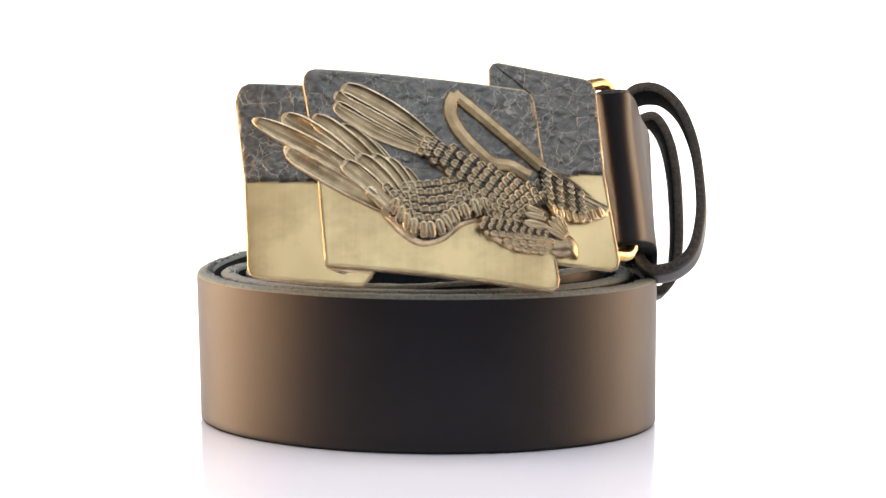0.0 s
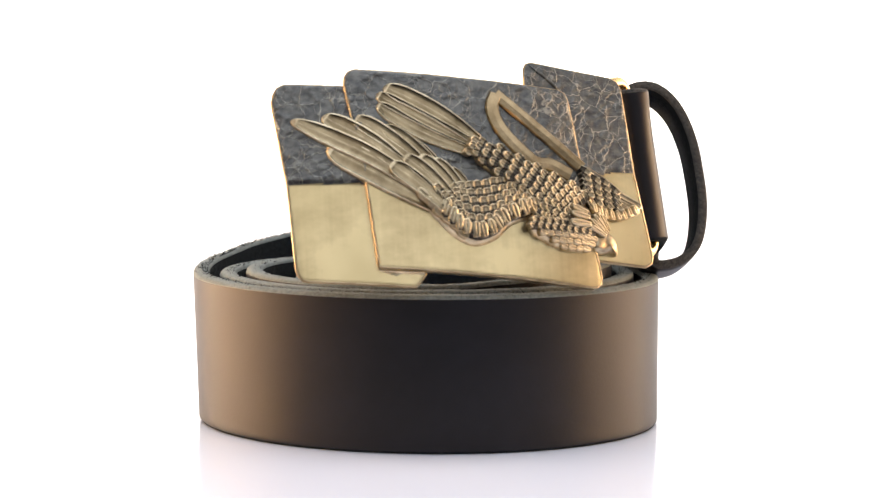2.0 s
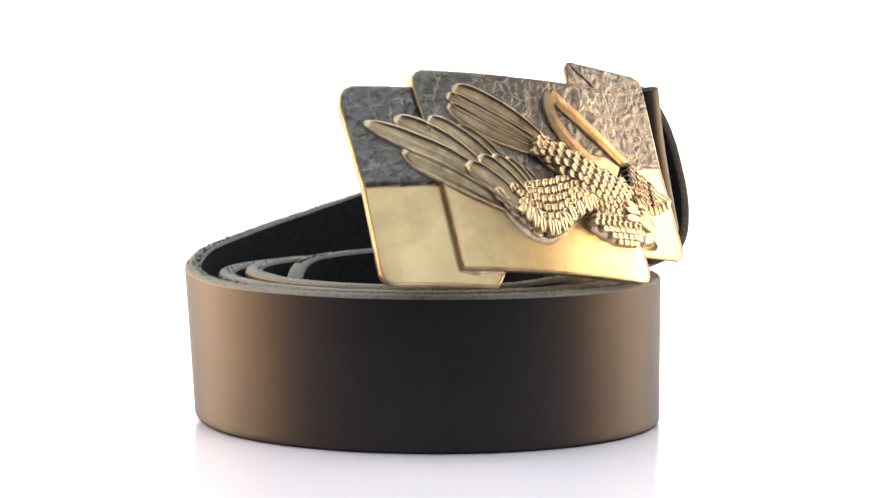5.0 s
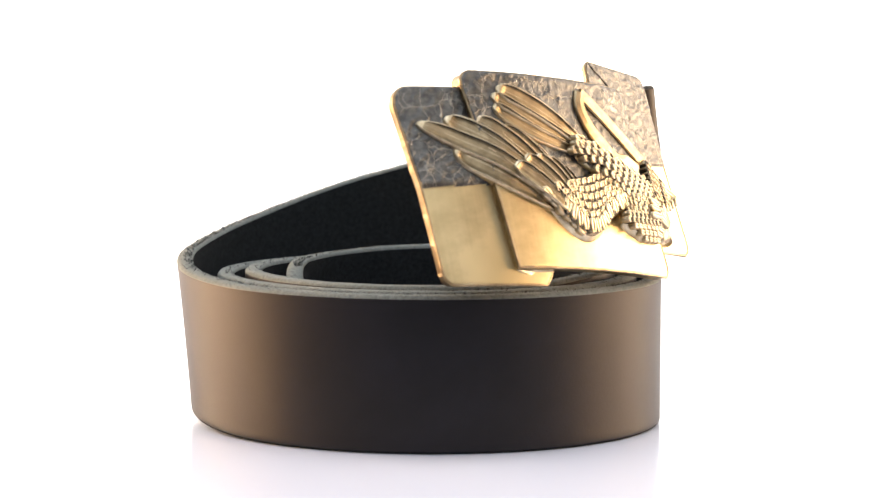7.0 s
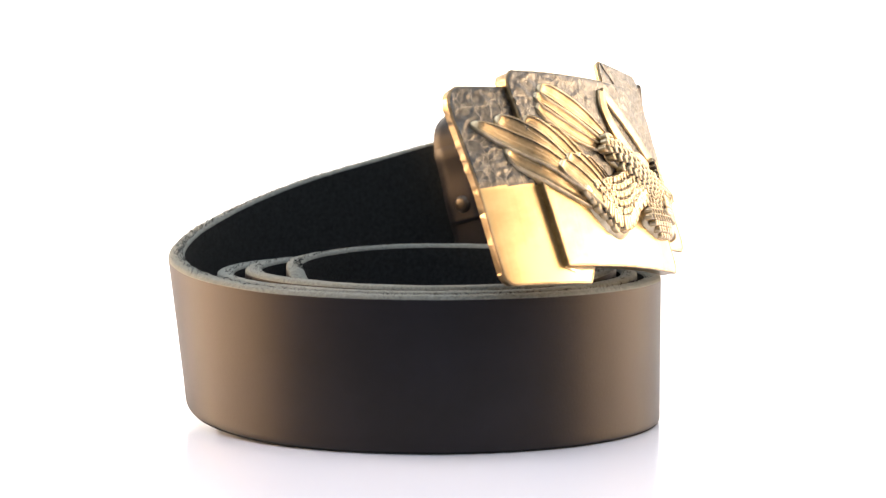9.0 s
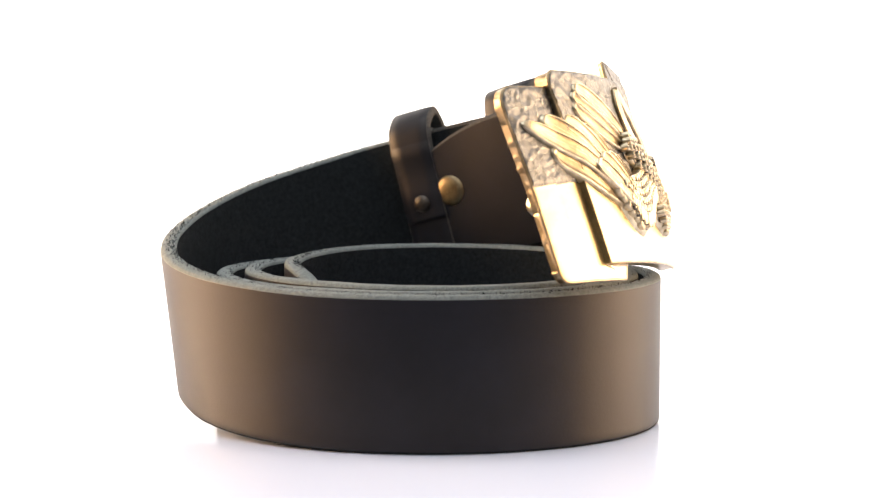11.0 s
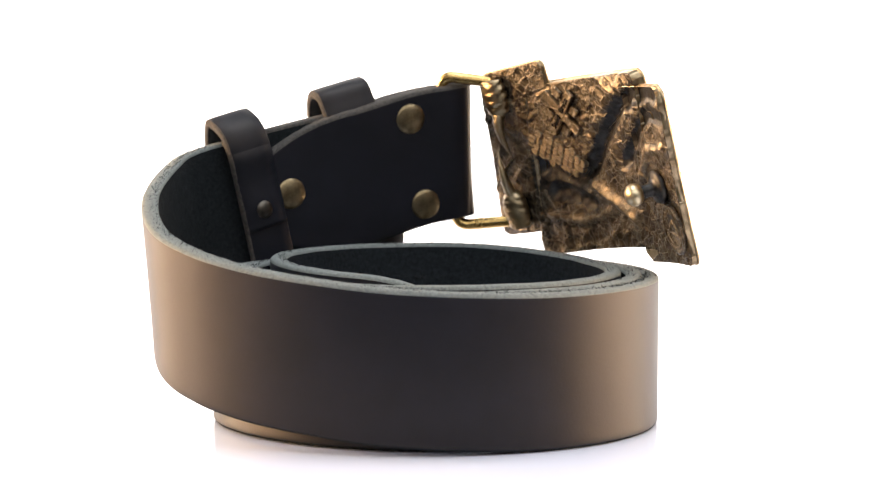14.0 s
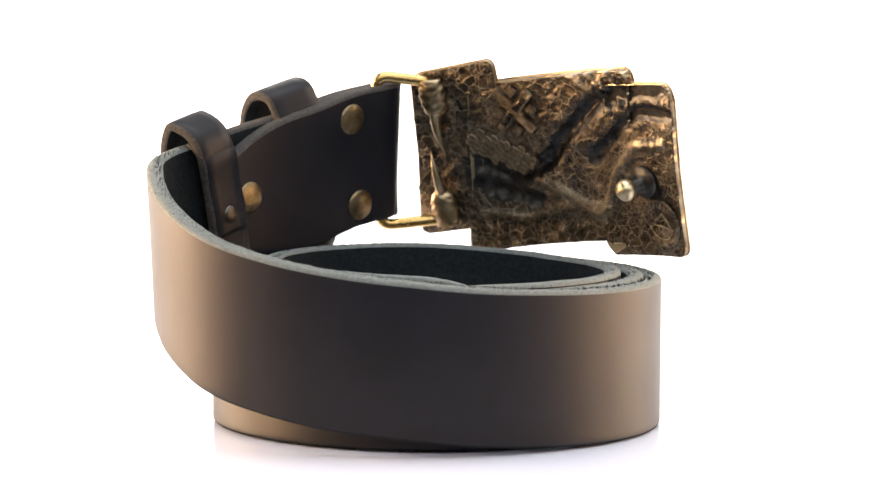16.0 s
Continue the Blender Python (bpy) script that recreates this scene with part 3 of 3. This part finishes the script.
def feather_mesh(length, width, cross, bend=0.0, high=0.5, tip=0.75):
    """A cast feather along +y with a round tip. cross: place across, height, and the finish of the strip from there on
    (1 rubbed bright with painted glint, 2 dark patina with painted shade, 3 toned).
    """
    bm = bmesh.new()
    na = 16
    cross = [(-1.0, -2.2, 1)] + cross + [(1.0, -2.2, 1)]
    s0 = max(0.3, 1 - tip * width / length)
    rows, place = [], []
    for i in range(na + 1):
        # rows crowd towards the round tip
        s = (i / 6) * s0 if i <= 6 else s0 + (1 - s0) * math.sin((i - 6) / (na - 6) * math.pi / 2)
        w = 0.6 + 0.4 * math.sin(min(s / 0.6, 1.0) * math.pi / 2)
        if s > s0:
            w *= math.sqrt(max(0.02, 1 - ((s - s0) / (1 - s0) * 0.99) ** 2))
        x0 = bend * length * math.sin(math.pi * s)
        fill = max(0.0, (s - s0 - 0.55 * (1 - s0)) / (0.45 * (1 - s0)))
        row = []
        for a, z, _ in cross:
            if z > 0 and abs(a) < 0.95:
                z += (0.8 * (1 - fill ** 6) - z) * min(1.0, fill * 1.4)
            row.append(bm.verts.new((x0 + a * w * width / 2, length * s, z * high)))
        rows.append(row)
        place.append((1 - s) * length / width)
    for i in range(na):
        for k in range(len(cross) - 1):
            f = bm.faces.new((rows[i][k], rows[i][k + 1], rows[i + 1][k + 1], rows[i + 1][k]))
            # tips coloured as catching light, roots as shaded by the row above
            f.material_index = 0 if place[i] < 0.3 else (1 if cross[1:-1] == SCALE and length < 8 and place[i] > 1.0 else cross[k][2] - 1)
    bm.faces.new(rows[-1])
    bm.faces.new(rows[0][::-1])
    bmesh.ops.recalc_face_normals(bm, faces=bm.faces[:])
    return mesh_of("feather", bm, [BRASS_WORN_LIT, PLUME_BED, BRONZE, VANE])


def laid_feather(root, tip, width, h, bend, high, round_tip, cross=None):
    """A long feather cast onto the plates' bowed front from root to tip."""
    n, a = span(root, tip)
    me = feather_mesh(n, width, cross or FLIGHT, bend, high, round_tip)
    c, k = math.cos(radians(a)), math.sin(radians(a))
    for v in me.vertices:
        x, y = v.co.x / MM, v.co.y / MM
        u, w = root[0] + y * c + x * k, root[1] + y * k - x * c
        v.co = (u * MM, w * MM, v.co.z + (front(u) + h * (1 - 0.5 * y / n)) * MM)
    part("feather", me, None, buckle)


def span(a, b):
    return math.hypot(b[0] - a[0], b[1] - a[1]), math.degrees(math.atan2(b[1] - a[1], b[0] - a[0]))


def eagle():
    # hook shape behind the bird
    bm = bmesh.new()
    upper = [(52.0, 0.4), (44.5, 6.5), (37.0, 12.7), (31.5, 17.2), (29.4, 18.9)]
    lower = spline([(29.6, 18.9, 0), (28.4, 16.0, 0), (28.9, 12.6, 0), (31.2, 8.6, 0), (35.6, 4.0, 0), (39.4, 1.1, 0), (43.4, 0.7, 0), (48.6, -1.8, 0)], 5)
    for path, wide in ((upper, 3.1), ([tuple(q[:2]) for q in lower], 3.4)):
        rows = []
        for i, (u, v) in enumerate(path):
            a, b = path[max(i - 1, 0)], path[min(i + 1, len(path) - 1)]
            n = math.hypot(b[0] - a[0], b[1] - a[1])
            x, y = -(b[1] - a[1]) / n, (b[0] - a[0]) / n
            w = wide / 2
            rows.append([bm.verts.new((u + x * w * k, v + y * w * k, 4.0 + bow(u) + h)) for k, h in ((-1, -0.8), (-1, 1.1), (-0.82, 1.5), (0, 1.62), (0.82, 1.5), (1, 1.1), (1, -0.8))])
        for a, b in zip(rows, rows[1:]):
            for k in range(6):
                bm.faces.new((a[k], a[k + 1], b[k + 1], b[k]))
        bm.faces.new(rows[0])
        bm.faces.new(rows[-1])
    bmesh.ops.recalc_face_normals(bm, faces=bm.faces[:])
    part("hook", bm, BRASS_HOOK, buckle, "smooth raised brass hook shape", smooth=False)

    # bodies under the plumage
    relief("wing", [(8.3, -7.6), (13.3, -6.2), (20.4, -4.8), (30.4, -2.9), (39.0, -5.9), (42.5, -8.8), (41.4, -11.4), (37.3, -13.6), (31.8, -15.4), (27.4, -19.2),
                    (21.5, -20.9), (15.9, -17.8), (11.7, -12.9)], 0.0, 2.2, PLUME_BED, "folded eagle wing")
    relief("body", [(21.3, 5.2), (24.9, 6.9), (34.8, 1.6), (44.8, -3.4), (49.9, -6.0), (53.4, -10.2), (56.8, -14.0), (57.0, -19.8), (51.6, -21.8), (44.3, -21.3), (38.6, -18.6),
                    (36.2, -16.3), (37.5, -11.5), (33.2, -6.1), (27.5, -2.5), (23.3, 1.1)], 0.2, 2.8, PLUME_BED, "eagle body")
    relief("wing", [(48.6, -2.7), (50.1, -0.4), (53.9, 1.4), (58.3, 0.0), (63.4, -3.7), (68.9, -8.8), (68.1, -11.2), (60.9, -13.0), (56.5, -11.4), (52.8, -10.5), (50.0, -6.1)],
           -0.6, 2.0, PLUME_BED, "far eagle wing")
    relief("beak", [(54.6, -16.0), (57.4, -15.4), (59.8, -16.8), (61.0, -19.4), (60.7, -22.0), (59.2, -21.2), (56.5, -21.9), (53.6, -20.8)], 0.8, 2.5, BRONZE, "smooth hooked beak")

    # long flight feathers: tip, root, width, height, bend
    for tip, root, w, h, b, q in (((5.3, 7.6), (15.0, -2.2), 4.2, 0.3, 0.03, 1.0), ((0.1, 10.7), (13.0, -0.6), 4.8, 0.5, 0.03, 1.0), ((-6.9, 13.4), (11.6, -2.0), 5.3, 0.8, 0.03, 1.1),
                                  ((-14.3, 14.4), (9.0, -4.4), 5.4, 1.0, 0.035, 1.1), ((-13.4, 6.4), (12.0, -10.4), 6.4, 0.7, -0.01, 0.9), ((-22.0, 13.8), (11.0, -7.6), 5.0, 1.4, 0.03, 2.6)):
        laid_feather(root, tip, w, h, b, 0.85, q)
    for tip, root, w, h in (((16.2, -0.6), (21.2, -7.8), 3.4, 1.6), ((12.2, 1.8), (19.6, -8.0), 4.0, 1.8), ((8.7, 2.6), (18.2, -8.4), 4.3, 2.1), ((4.9, 2.6), (16.6, -9.4), 4.5, 2.4),
                            ((1.3, 0.9), (15.0, -11.8), 4.8, 2.7)):
        laid_feather(root, tip, w, h, 0.03, 0.95, 0.95)
    # tail
    for tip, root, w, h, b in (((-1.1, 16.4), (23.4, 3.4), 4.4, 0.6, -0.05), ((-1.0, 19.0), (24.4, 4.6), 4.2, 0.9, -0.01), ((0.9, 20.9), (25.4, 5.0), 5.2, 1.2, 0.04)):
        laid_feather(root, tip, w, h, b, 1.0, 1.1)

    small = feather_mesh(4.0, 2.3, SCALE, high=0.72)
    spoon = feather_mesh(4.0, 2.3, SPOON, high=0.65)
    rnd = random.Random(11)

    def scale_feather(u, v, h, a, w, n, tilt=7.0, mesh=small):
        part("feather", mesh, None, buckle, matrix=on_plate(u, v, h + rnd.uniform(-0.05, 0.05), a + rnd.uniform(-4, 4), tilt + rnd.uniform(-2, 2),
             (w / 2.3 * rnd.uniform(0.94, 1.06), n / 4.0 * rnd.uniform(0.94, 1.06), 1)))

    # coverts of the near wing, row by row from the trailing to the leading edge
    trail = spline([(17.5, -6.8), (21.0, -6.0), (25.3, -5.0), (29.0, -4.3), (33.0, -4.2), (37.0, -5.6), (40.0, -7.6)], 10)
    lead = spline([(13.5, -13.2), (17.0, -17.0), (22.0, -19.4), (27.0, -18.4), (31.2, -15.0), (36.6, -13.0), (41.2, -10.6)], 10)
    for r in range(6):
        s = r / 6.2
        count = 12
        for k in range(count):
            i = int((k + 0.5 * (r % 2) + 0.2) / count * (len(trail) - 1))
            a, b = trail[min(i, len(trail) - 1)], lead[min(i, len(lead) - 1)]
            p = a + (b - a) * (0.12 + s)
            _, ang = span(b, a)
            scale_feather(p[0], p[1], 1.3 + 1.0 * math.sin(math.pi * (0.15 + 0.6 * s)), 0.5 * ang + 0.5 * 116, 2.75, 3.0, 8)
    # paddles and small knobs along the leading edge
    for k in range(13):
        i = int((k + 0.4) / 13 * (len(lead) - 1))
        b, d = lead[i], lead[min(i + 1, len(lead) - 1)] - lead[max(i - 1, 0)]
        nor = math.degrees(math.atan2(d[0], -d[1]))
        ang = 0.5 * nor + 0.5 * 112
        scale_feather(b[0] + 0.3, b[1] + 0.5, 2.3, ang, 2.6, 4.2, 8, spoon)
    # large spoons down the wrist
    for k in range(6):
        s = k / 5
        scale_feather(11.2 + 8.6 * s, -9.6 - 9.2 * s, 1.7 - 0.4 * s, 138 - 8 * s, 2.9 - 0.6 * s, 4.6 - 1.2 * s, 9, spoon)
        scale_feather(14.2 + 7.6 * s, -8.2 - 8.2 * s, 2.1 - 0.2 * s, 128 - 6 * s, 2.5 - 0.4 * s, 3.8 - 0.8 * s, 10)

    # back and neck plumage towards the tail
    mid = spline([(24.0, 4.0), (29.0, 1.2), (34.6, -2.4), (40.3, -6.3), (44.6, -9.6), (48.0, -13.0)], 10)
    wide = np.interp(range(len(mid)), (0, 10, 30, 42, 50), (3.4, 5.4, 8.8, 12.5, 13.5))
    rows = 14
    for r in range(rows):
        i = int(r / (rows - 1) * (len(mid) - 1))
        c = mid[i]
        d = mid[min(i + 1, len(mid) - 1)] - mid[max(i - 1, 0)]
        ang = math.degrees(math.atan2(-d[1], -d[0]))
        side = np.array((-math.sin(radians(ang)), math.cos(radians(ang))))
        count = max(3, int(wide[i] / 1.6))
        for k in range(count):
            s = (k + 0.5 * (r % 2) + 0.25) / count * 2 - 1
            p = c[:2] - side * s * wide[i] / 2
            scale_feather(p[0], p[1], 0.5 + 2.5 * math.sqrt(max(0.05, 1 - (s * 0.85) ** 2)), ang - 14 * s, 2.25, 3.3, 6)
    # cheeks and throat
    for r in range(-2, 7):
        for k in range(6):
            u, v = 41.0 + 2.0 * r + 0.6 * (k % 2), -13.8 - 1.35 * k - 0.12 * r
            if v < -21.2 or v < -16.6 - 0.5 * (u - 37) or (r > 3 and k < 2) or (r < 0 and (k < 1 or k > 2 - r // 2)):
                continue
            scale_feather(u + 1.0, v, 3.0 - 0.15 * (k - 1.5) ** 2 - 0.06 * r, 150 + 4 * k, 1.9, 2.4, 8, spoon if k > 2 else small)
    # crest and brow
    for root, tip, w in (((51.8, -11.9), (47.4, -10.4), 1.9), ((52.4, -13.2), (46.9, -12.2), 1.9), ((52.6, -15.0), (46.5, -14.4), 2.2), ((57.2, -17.2), (52.5, -13.4), 1.5),
                         ((57.5, -16.9), (53.5, -12.2), 1.5), ((57.8, -16.6), (54.8, -11.6), 1.5), ((58.0, -16.4), (56.1, -12.0), 1.4), ((57.0, -17.6), (51.8, -14.9), 1.5)):
        n, a = span(root, tip)
        part("feather", spoon, None, buckle, matrix=on_plate(*root, 3.4 if root[0] < 55 else 3.9, a, 4, (w / 2.3, n / 4.0, 1.1)))
    # far wing: long narrow feathers side by side, scalloped lower edge
    for k, tip in enumerate(((68.8, -9.0), (68.0, -10.0), (66.4, -11.0), (64.0, -11.9), (61.2, -12.3), (58.6, -12.0), (56.0, -11.0))):
        root = (51.4 + 0.15 * k, 0.4 - 1.25 * k)
        laid_feather(root, tip, 2.4, 1.7 + 0.3 * k * (1 - k / 7), 0.03, 0.8, 1.0, SCALE)
    for r in range(4):
        for k in range(5):
            s = (k + 0.5 * (r % 2)) / 5
            scale_feather(51.0 + 2.9 * r + 1.0 * s, 0.2 - 7.0 * s - 1.1 * r, 2.2 - 0.1 * r, 326 - 14 * s, 1.6, 3.4, 3)
    for k in range(8):
        s = k / 7
        scale_feather(66.0 - 11.6 * s, -8.6 - 1.6 * math.sin(math.pi * s), 2.0, 302 - 16 * s, 1.9, 2.8, -6, spoon)


eagle()


def crease():
    """The raised diagonal fold on the upper corner of the outer plate."""
    bm = bmesh.new()
    tube(bm, [(u, v, outer_plate(u) + 0.2) for u, v in ((39.8, 28.2), (42.0, 26.4), (44.5, 24.6), (46.8, 22.7), (48.8, 21.0))], [0.2, 0.4, 0.45, 0.45, 0.3], 8)
    part("crease", bm, CRACKLE, buckle, "raised diagonal crease")


crease()


def fold_wedge():
    """The turned-up lower corner between the plates."""
    bm = bmesh.new()
    pts = [(-2.4, -25.9, 3.0), (7.0, -30.2, 1.4), (9.3, -28.0, 1.4), (9.3, -26.9, 3.0)]
    top = [bm.verts.new((u, v, w + bow(u))) for u, v, w in pts]
    low = [bm.verts.new((u, v, -0.2 + bow(u))) for u, v, w in pts]
    bm.faces.new(top)
    bm.faces.new(low[::-1])
    for k in range(4):
        bm.faces.new((top[k], low[k], low[(k + 1) % 4], top[(k + 1) % 4]))
    bmesh.ops.recalc_face_normals(bm, faces=bm.faces[:])
    bmesh.ops.bevel(bm, geom=bm.edges[:], offset=0.25, segments=1, affect="EDGES")
    part("corner_fold", bm, BRASS_WORN_LIT, buckle, "bevelled brass corner", smooth=False)


fold_wedge()


# ---- back of the buckle ----
def on_back(u, v, h, turn=0.0):
    """A pose on the buckle's back, z away from it, x towards -u."""
    slope = math.atan(-0.0080 * (u - 14))
    return Matrix.Translation(Vector((u, v, 0.2 + bow(u) - h)) * MM) @ Matrix.Rotation(math.pi - slope, 4, "Y") @ Matrix.Rotation(radians(turn), 4, "Z")


def bar_mesh(w, h, d):
    bm = bmesh.new()
    bmesh.ops.create_cube(bm, size=1)
    bmesh.ops.scale(bm, vec=(w, h, d), verts=bm.verts)
    bmesh.ops.bevel(bm, geom=bm.edges[:], offset=0.25, segments=2, affect="EDGES")
    return bm


def raised_words(words, size, m, parent):
    cu = bpy.data.curves.new("words", "FONT")
    cu.body, cu.size, cu.extrude, cu.align_x, cu.align_y = words, size * MM, 0.0003, "CENTER", "CENTER"
    tmp = new("words", cu)
    deps = bpy.context.evaluated_depsgraph_get()
    me = bpy.data.meshes.new_from_object(tmp.evaluated_get(deps))
    bpy.data.objects.remove(tmp)
    me.materials.clear()
    me.materials.append(PATINA)
    ob = new("lettering", me)
    ob.parent = parent
    ob.matrix_local = m
    return tagged(ob, "small dark raised letters")


def rune():
    cu, cv = 33.0, 13.2
    cross = part("cross_emblem", bar_mesh(16.5, 3.1, 1.2), BACK_RUBBED, buckle, "raised cross emblem of two bars", on_back(cu, cv, 0.95, 45), smooth=False)
    part("cross_emblem", bar_mesh(16.5, 3.1, 1.1), BACK_RUBBED, buckle, "raised cross emblem bar", on_back(cu, cv, 0.9, -48), smooth=False)
    for du, dv in ((0.3, 5.9), (-5.4, 0.2), (5.4, -0.3), (0.2, -5.8)):
        part("emblem_square", bar_mesh(2.9, 2.9, 1.0), BACK_RUBBED, buckle, "", on_back(cu + du, cv + dv, 0.85, 45), smooth=False)
    raised_words("Solid  Brass", 2.6, on_back(cu, cv, 1.6, 45), buckle)


rune()


def back_scales():
    """A patch of small overlapping scales beside the emblem."""
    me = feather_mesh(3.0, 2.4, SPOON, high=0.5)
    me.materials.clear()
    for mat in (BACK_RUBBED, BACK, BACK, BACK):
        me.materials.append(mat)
    me.name = "scale"
    for r in range(5):
        for k in range(10):
            u = 49.0 - 2.0 * k + 0.9 * r
            v = 7.4 - 0.95 * k - 1.5 * r + 0.8 * (k % 2)
            if ((k - 4.5) / 5.2) ** 2 + ((r - 1.5) / 2.3) ** 2 > 1:
                continue
            ob = new("scale", me)
            ob.parent = buckle
            ob.matrix_local = on_back(u, v, 0.1 + 0.12 * math.sin(k * 1.7 + r * 2.3), -128 + 14 * math.sin(k * 2.1 + r)) @ Matrix.Rotation(radians(10), 4, "X")


back_scales()


def claw(u, v, way):
    """A knuckle cap with incised scutes that holds the ring, with a pointed talon."""
    m = on_back(u, v, 0.6, 0 if way > 0 else 180)
    bm = bmesh.new()
    rows, n = [], 22
    for i in range(27):
        y = -6.0 + 12.0 * i / 26
        s = (y + 6.0) / 12.0
        r = 2.3 + 1.9 * math.sin(math.pi * min(1.0, 0.18 + 0.75 * s)) - (1.6 * (s - 0.8) / 0.2 if s > 0.8 else 0.0)
        row = []
        for k in range(n):
            a = math.pi * 2 * k / n
            # slanting cuts between the scutes
            cut = abs(((y + 2.4 * abs(math.cos(a)) + 0.5 * math.sin(2 * a)) / 2.5) % 1.0 - 0.5) * 2
            d = r - 0.55 * math.exp(-((1 - cut) / 0.24) ** 2) + 0.12 * noise.noise((y, math.cos(a) * 3, math.sin(a) * 3))
            row.append(bm.verts.new((d * math.cos(a), y, 0.72 * d * math.sin(a) + 0.9)))
        rows.append(row)
    for a, b in zip(rows, rows[1:]):
        for k in range(n):
            bm.faces.new((a[k], a[(k + 1) % n], b[(k + 1) % n], b[k]))
    bm.faces.new(rows[0][::-1])
    bm.faces.new(rows[-1])
    bmesh.ops.recalc_face_normals(bm, faces=bm.faces[:])
    part("knuckle", bm, BRASS_HOOK, buckle, "cast knuckle with incised scutes", m)
    bm = bmesh.new()
    talon = spline([(0.1, 4.0, 1.2), (0.2, 7.0, 2.3), (0.0, 10.5, 2.7), (-0.4, 14.0, 2.3), (-0.8, 17.5, 1.2)], 5)
    n = len(talon)
    tube(bm, [tuple(p) for p in talon], [max(0.12, 1.75 * (1 - (k / (n - 1)) ** 1.5)) for k in range(n)], 10)
    bmesh.ops.recalc_face_normals(bm, faces=bm.faces[:])
    part("talon", bm, [BRASS_HOOK], buckle, "smooth pointed brass talon", m)


claw(57.5, 18.4, -1)
claw(60.5, -15.0, 1)

bm = bmesh.new()
lathe(bm, [(4.9, -1.0), (4.9, 0.3), (4.5, 0.9), (3.4, 1.1), (2.4, 1.7), (1.9, 2.6), (1.75, 5.6), (1.2, 5.9)], 28)
part("stud", bm, PATINA, buckle, "dark flanged peg", on_back(-10.0, -6.3, 0.8))
bm = bmesh.new()
lathe(bm, [(1.3, 4.9), (2.2, 5.1), (3.0, 6.0), (3.25, 7.1), (2.9, 8.3), (2.0, 9.2), (0.9, 9.6), (0.1, 9.7)], 24)
part("stud_head", bm, STUD_BRASS, buckle, "pale polished round peg head", on_back(-10.0, -6.3, 0.8))
bm = bmesh.new()
lathe(bm, [(7.2, -0.5), (7.2, 0.3), (6.9, 0.6), (6.3, 0.6), (6.0, 0.25), (0.5, 0.25)], 32)
part("medallion", bm, BACK, buckle, "plain round maker's medallion", on_back(-14.5, -18.0, 0.8))
bm = bmesh.new()
for a, b in (((-4, -1.5), (1, 3.0)), ((1, 3.0), (4.2, -1.5)), ((-4.2, -0.6), (4.2, -1.4))):
    tube(bm, [(*a, 0.3), (*b, 0.3)], 0.35, 6)
tube(bm, [(5.0 * math.cos(radians(a)), 5.0 * math.sin(radians(a)), 0.3) for a in range(195, 346, 10)], 0.3, 6)
for k in range(6):
    x = -3.6 + 1.45 * k
    tube(bm, [(x, 4.6 - 0.1 * (x - 0.2) ** 2, 0.3), (x + 0.1, 6.4 - 0.1 * (x - 0.2) ** 2, 0.3)], 0.3, 6)
part("medallion_mark", bm, BACK_RUBBED, buckle, "plain raised lines on the medallion", on_back(-14.5, -18.0, 0.8))


# ---- the ring between strap and buckle ----
def ring():
    def bk(u, v, w):
        return BO + EX * u + EV * v + EN * w
    up = Vector((-0.14, 0.2, 0.97)).normalized()
    mid = Vector((48.4, -31.4, 70.2))
    # from one knuckle round the strap's fold to the other knuckle
    c = [bk(58.6, 18.5, -8.0), bk(58.4, 23.2, -8.2), mid + up * 23.0, mid - up * 23.0, bk(62.0, -19.2, -8.8), bk(61.6, -15.0, -8.6)]
    path = [c[0]]
    for a, b, d in zip(c, c[1:], c[2:]):
        cut = 0.45 * min(9.5, (a - b).length, (d - b).length)
        p, q = b + (a - b).normalized() * cut, b + (d - b).normalized() * cut
        for k in range(8):
            s = k / 7
            path.append(p * (1 - s) ** 2 + b * 2 * s * (1 - s) + q * s * s)
    path.append(c[-1])
    bm = bmesh.new()
    tube(bm, path, 1.7, 12)
    bmesh.ops.recalc_face_normals(bm, faces=bm.faces[:])
    part("ring", bm, RING_BRASS, belt, "rectangular golden brass wire ring")


ring()


# ---- movement ----
# seconds and degrees: one turn a minute, a quicker stretch, then a steady turn again
TURN = [(0, 0), (2.0, 12.0), (4.0, 24.0), (6.5, 39.05), (9.0, 54.0), (11.3, 67.7), (11.4, 68.3), (11.5, 69.2), (11.6, 72.0), (11.8, 78.2), (12.0, 84.1), (12.25, 91.7), (12.5, 99.3),
        (12.7, 105.1), (12.8, 106.6), (13.0, 108.6), (13.5, 113.8), (14.0, 118.9), (15.0, 129.3), (16.0, 139.8)]


def motions():
    walk(belt, [(t, pose(0, 0, 0, 0, 0, a)) for t, a in TURN])


motions()
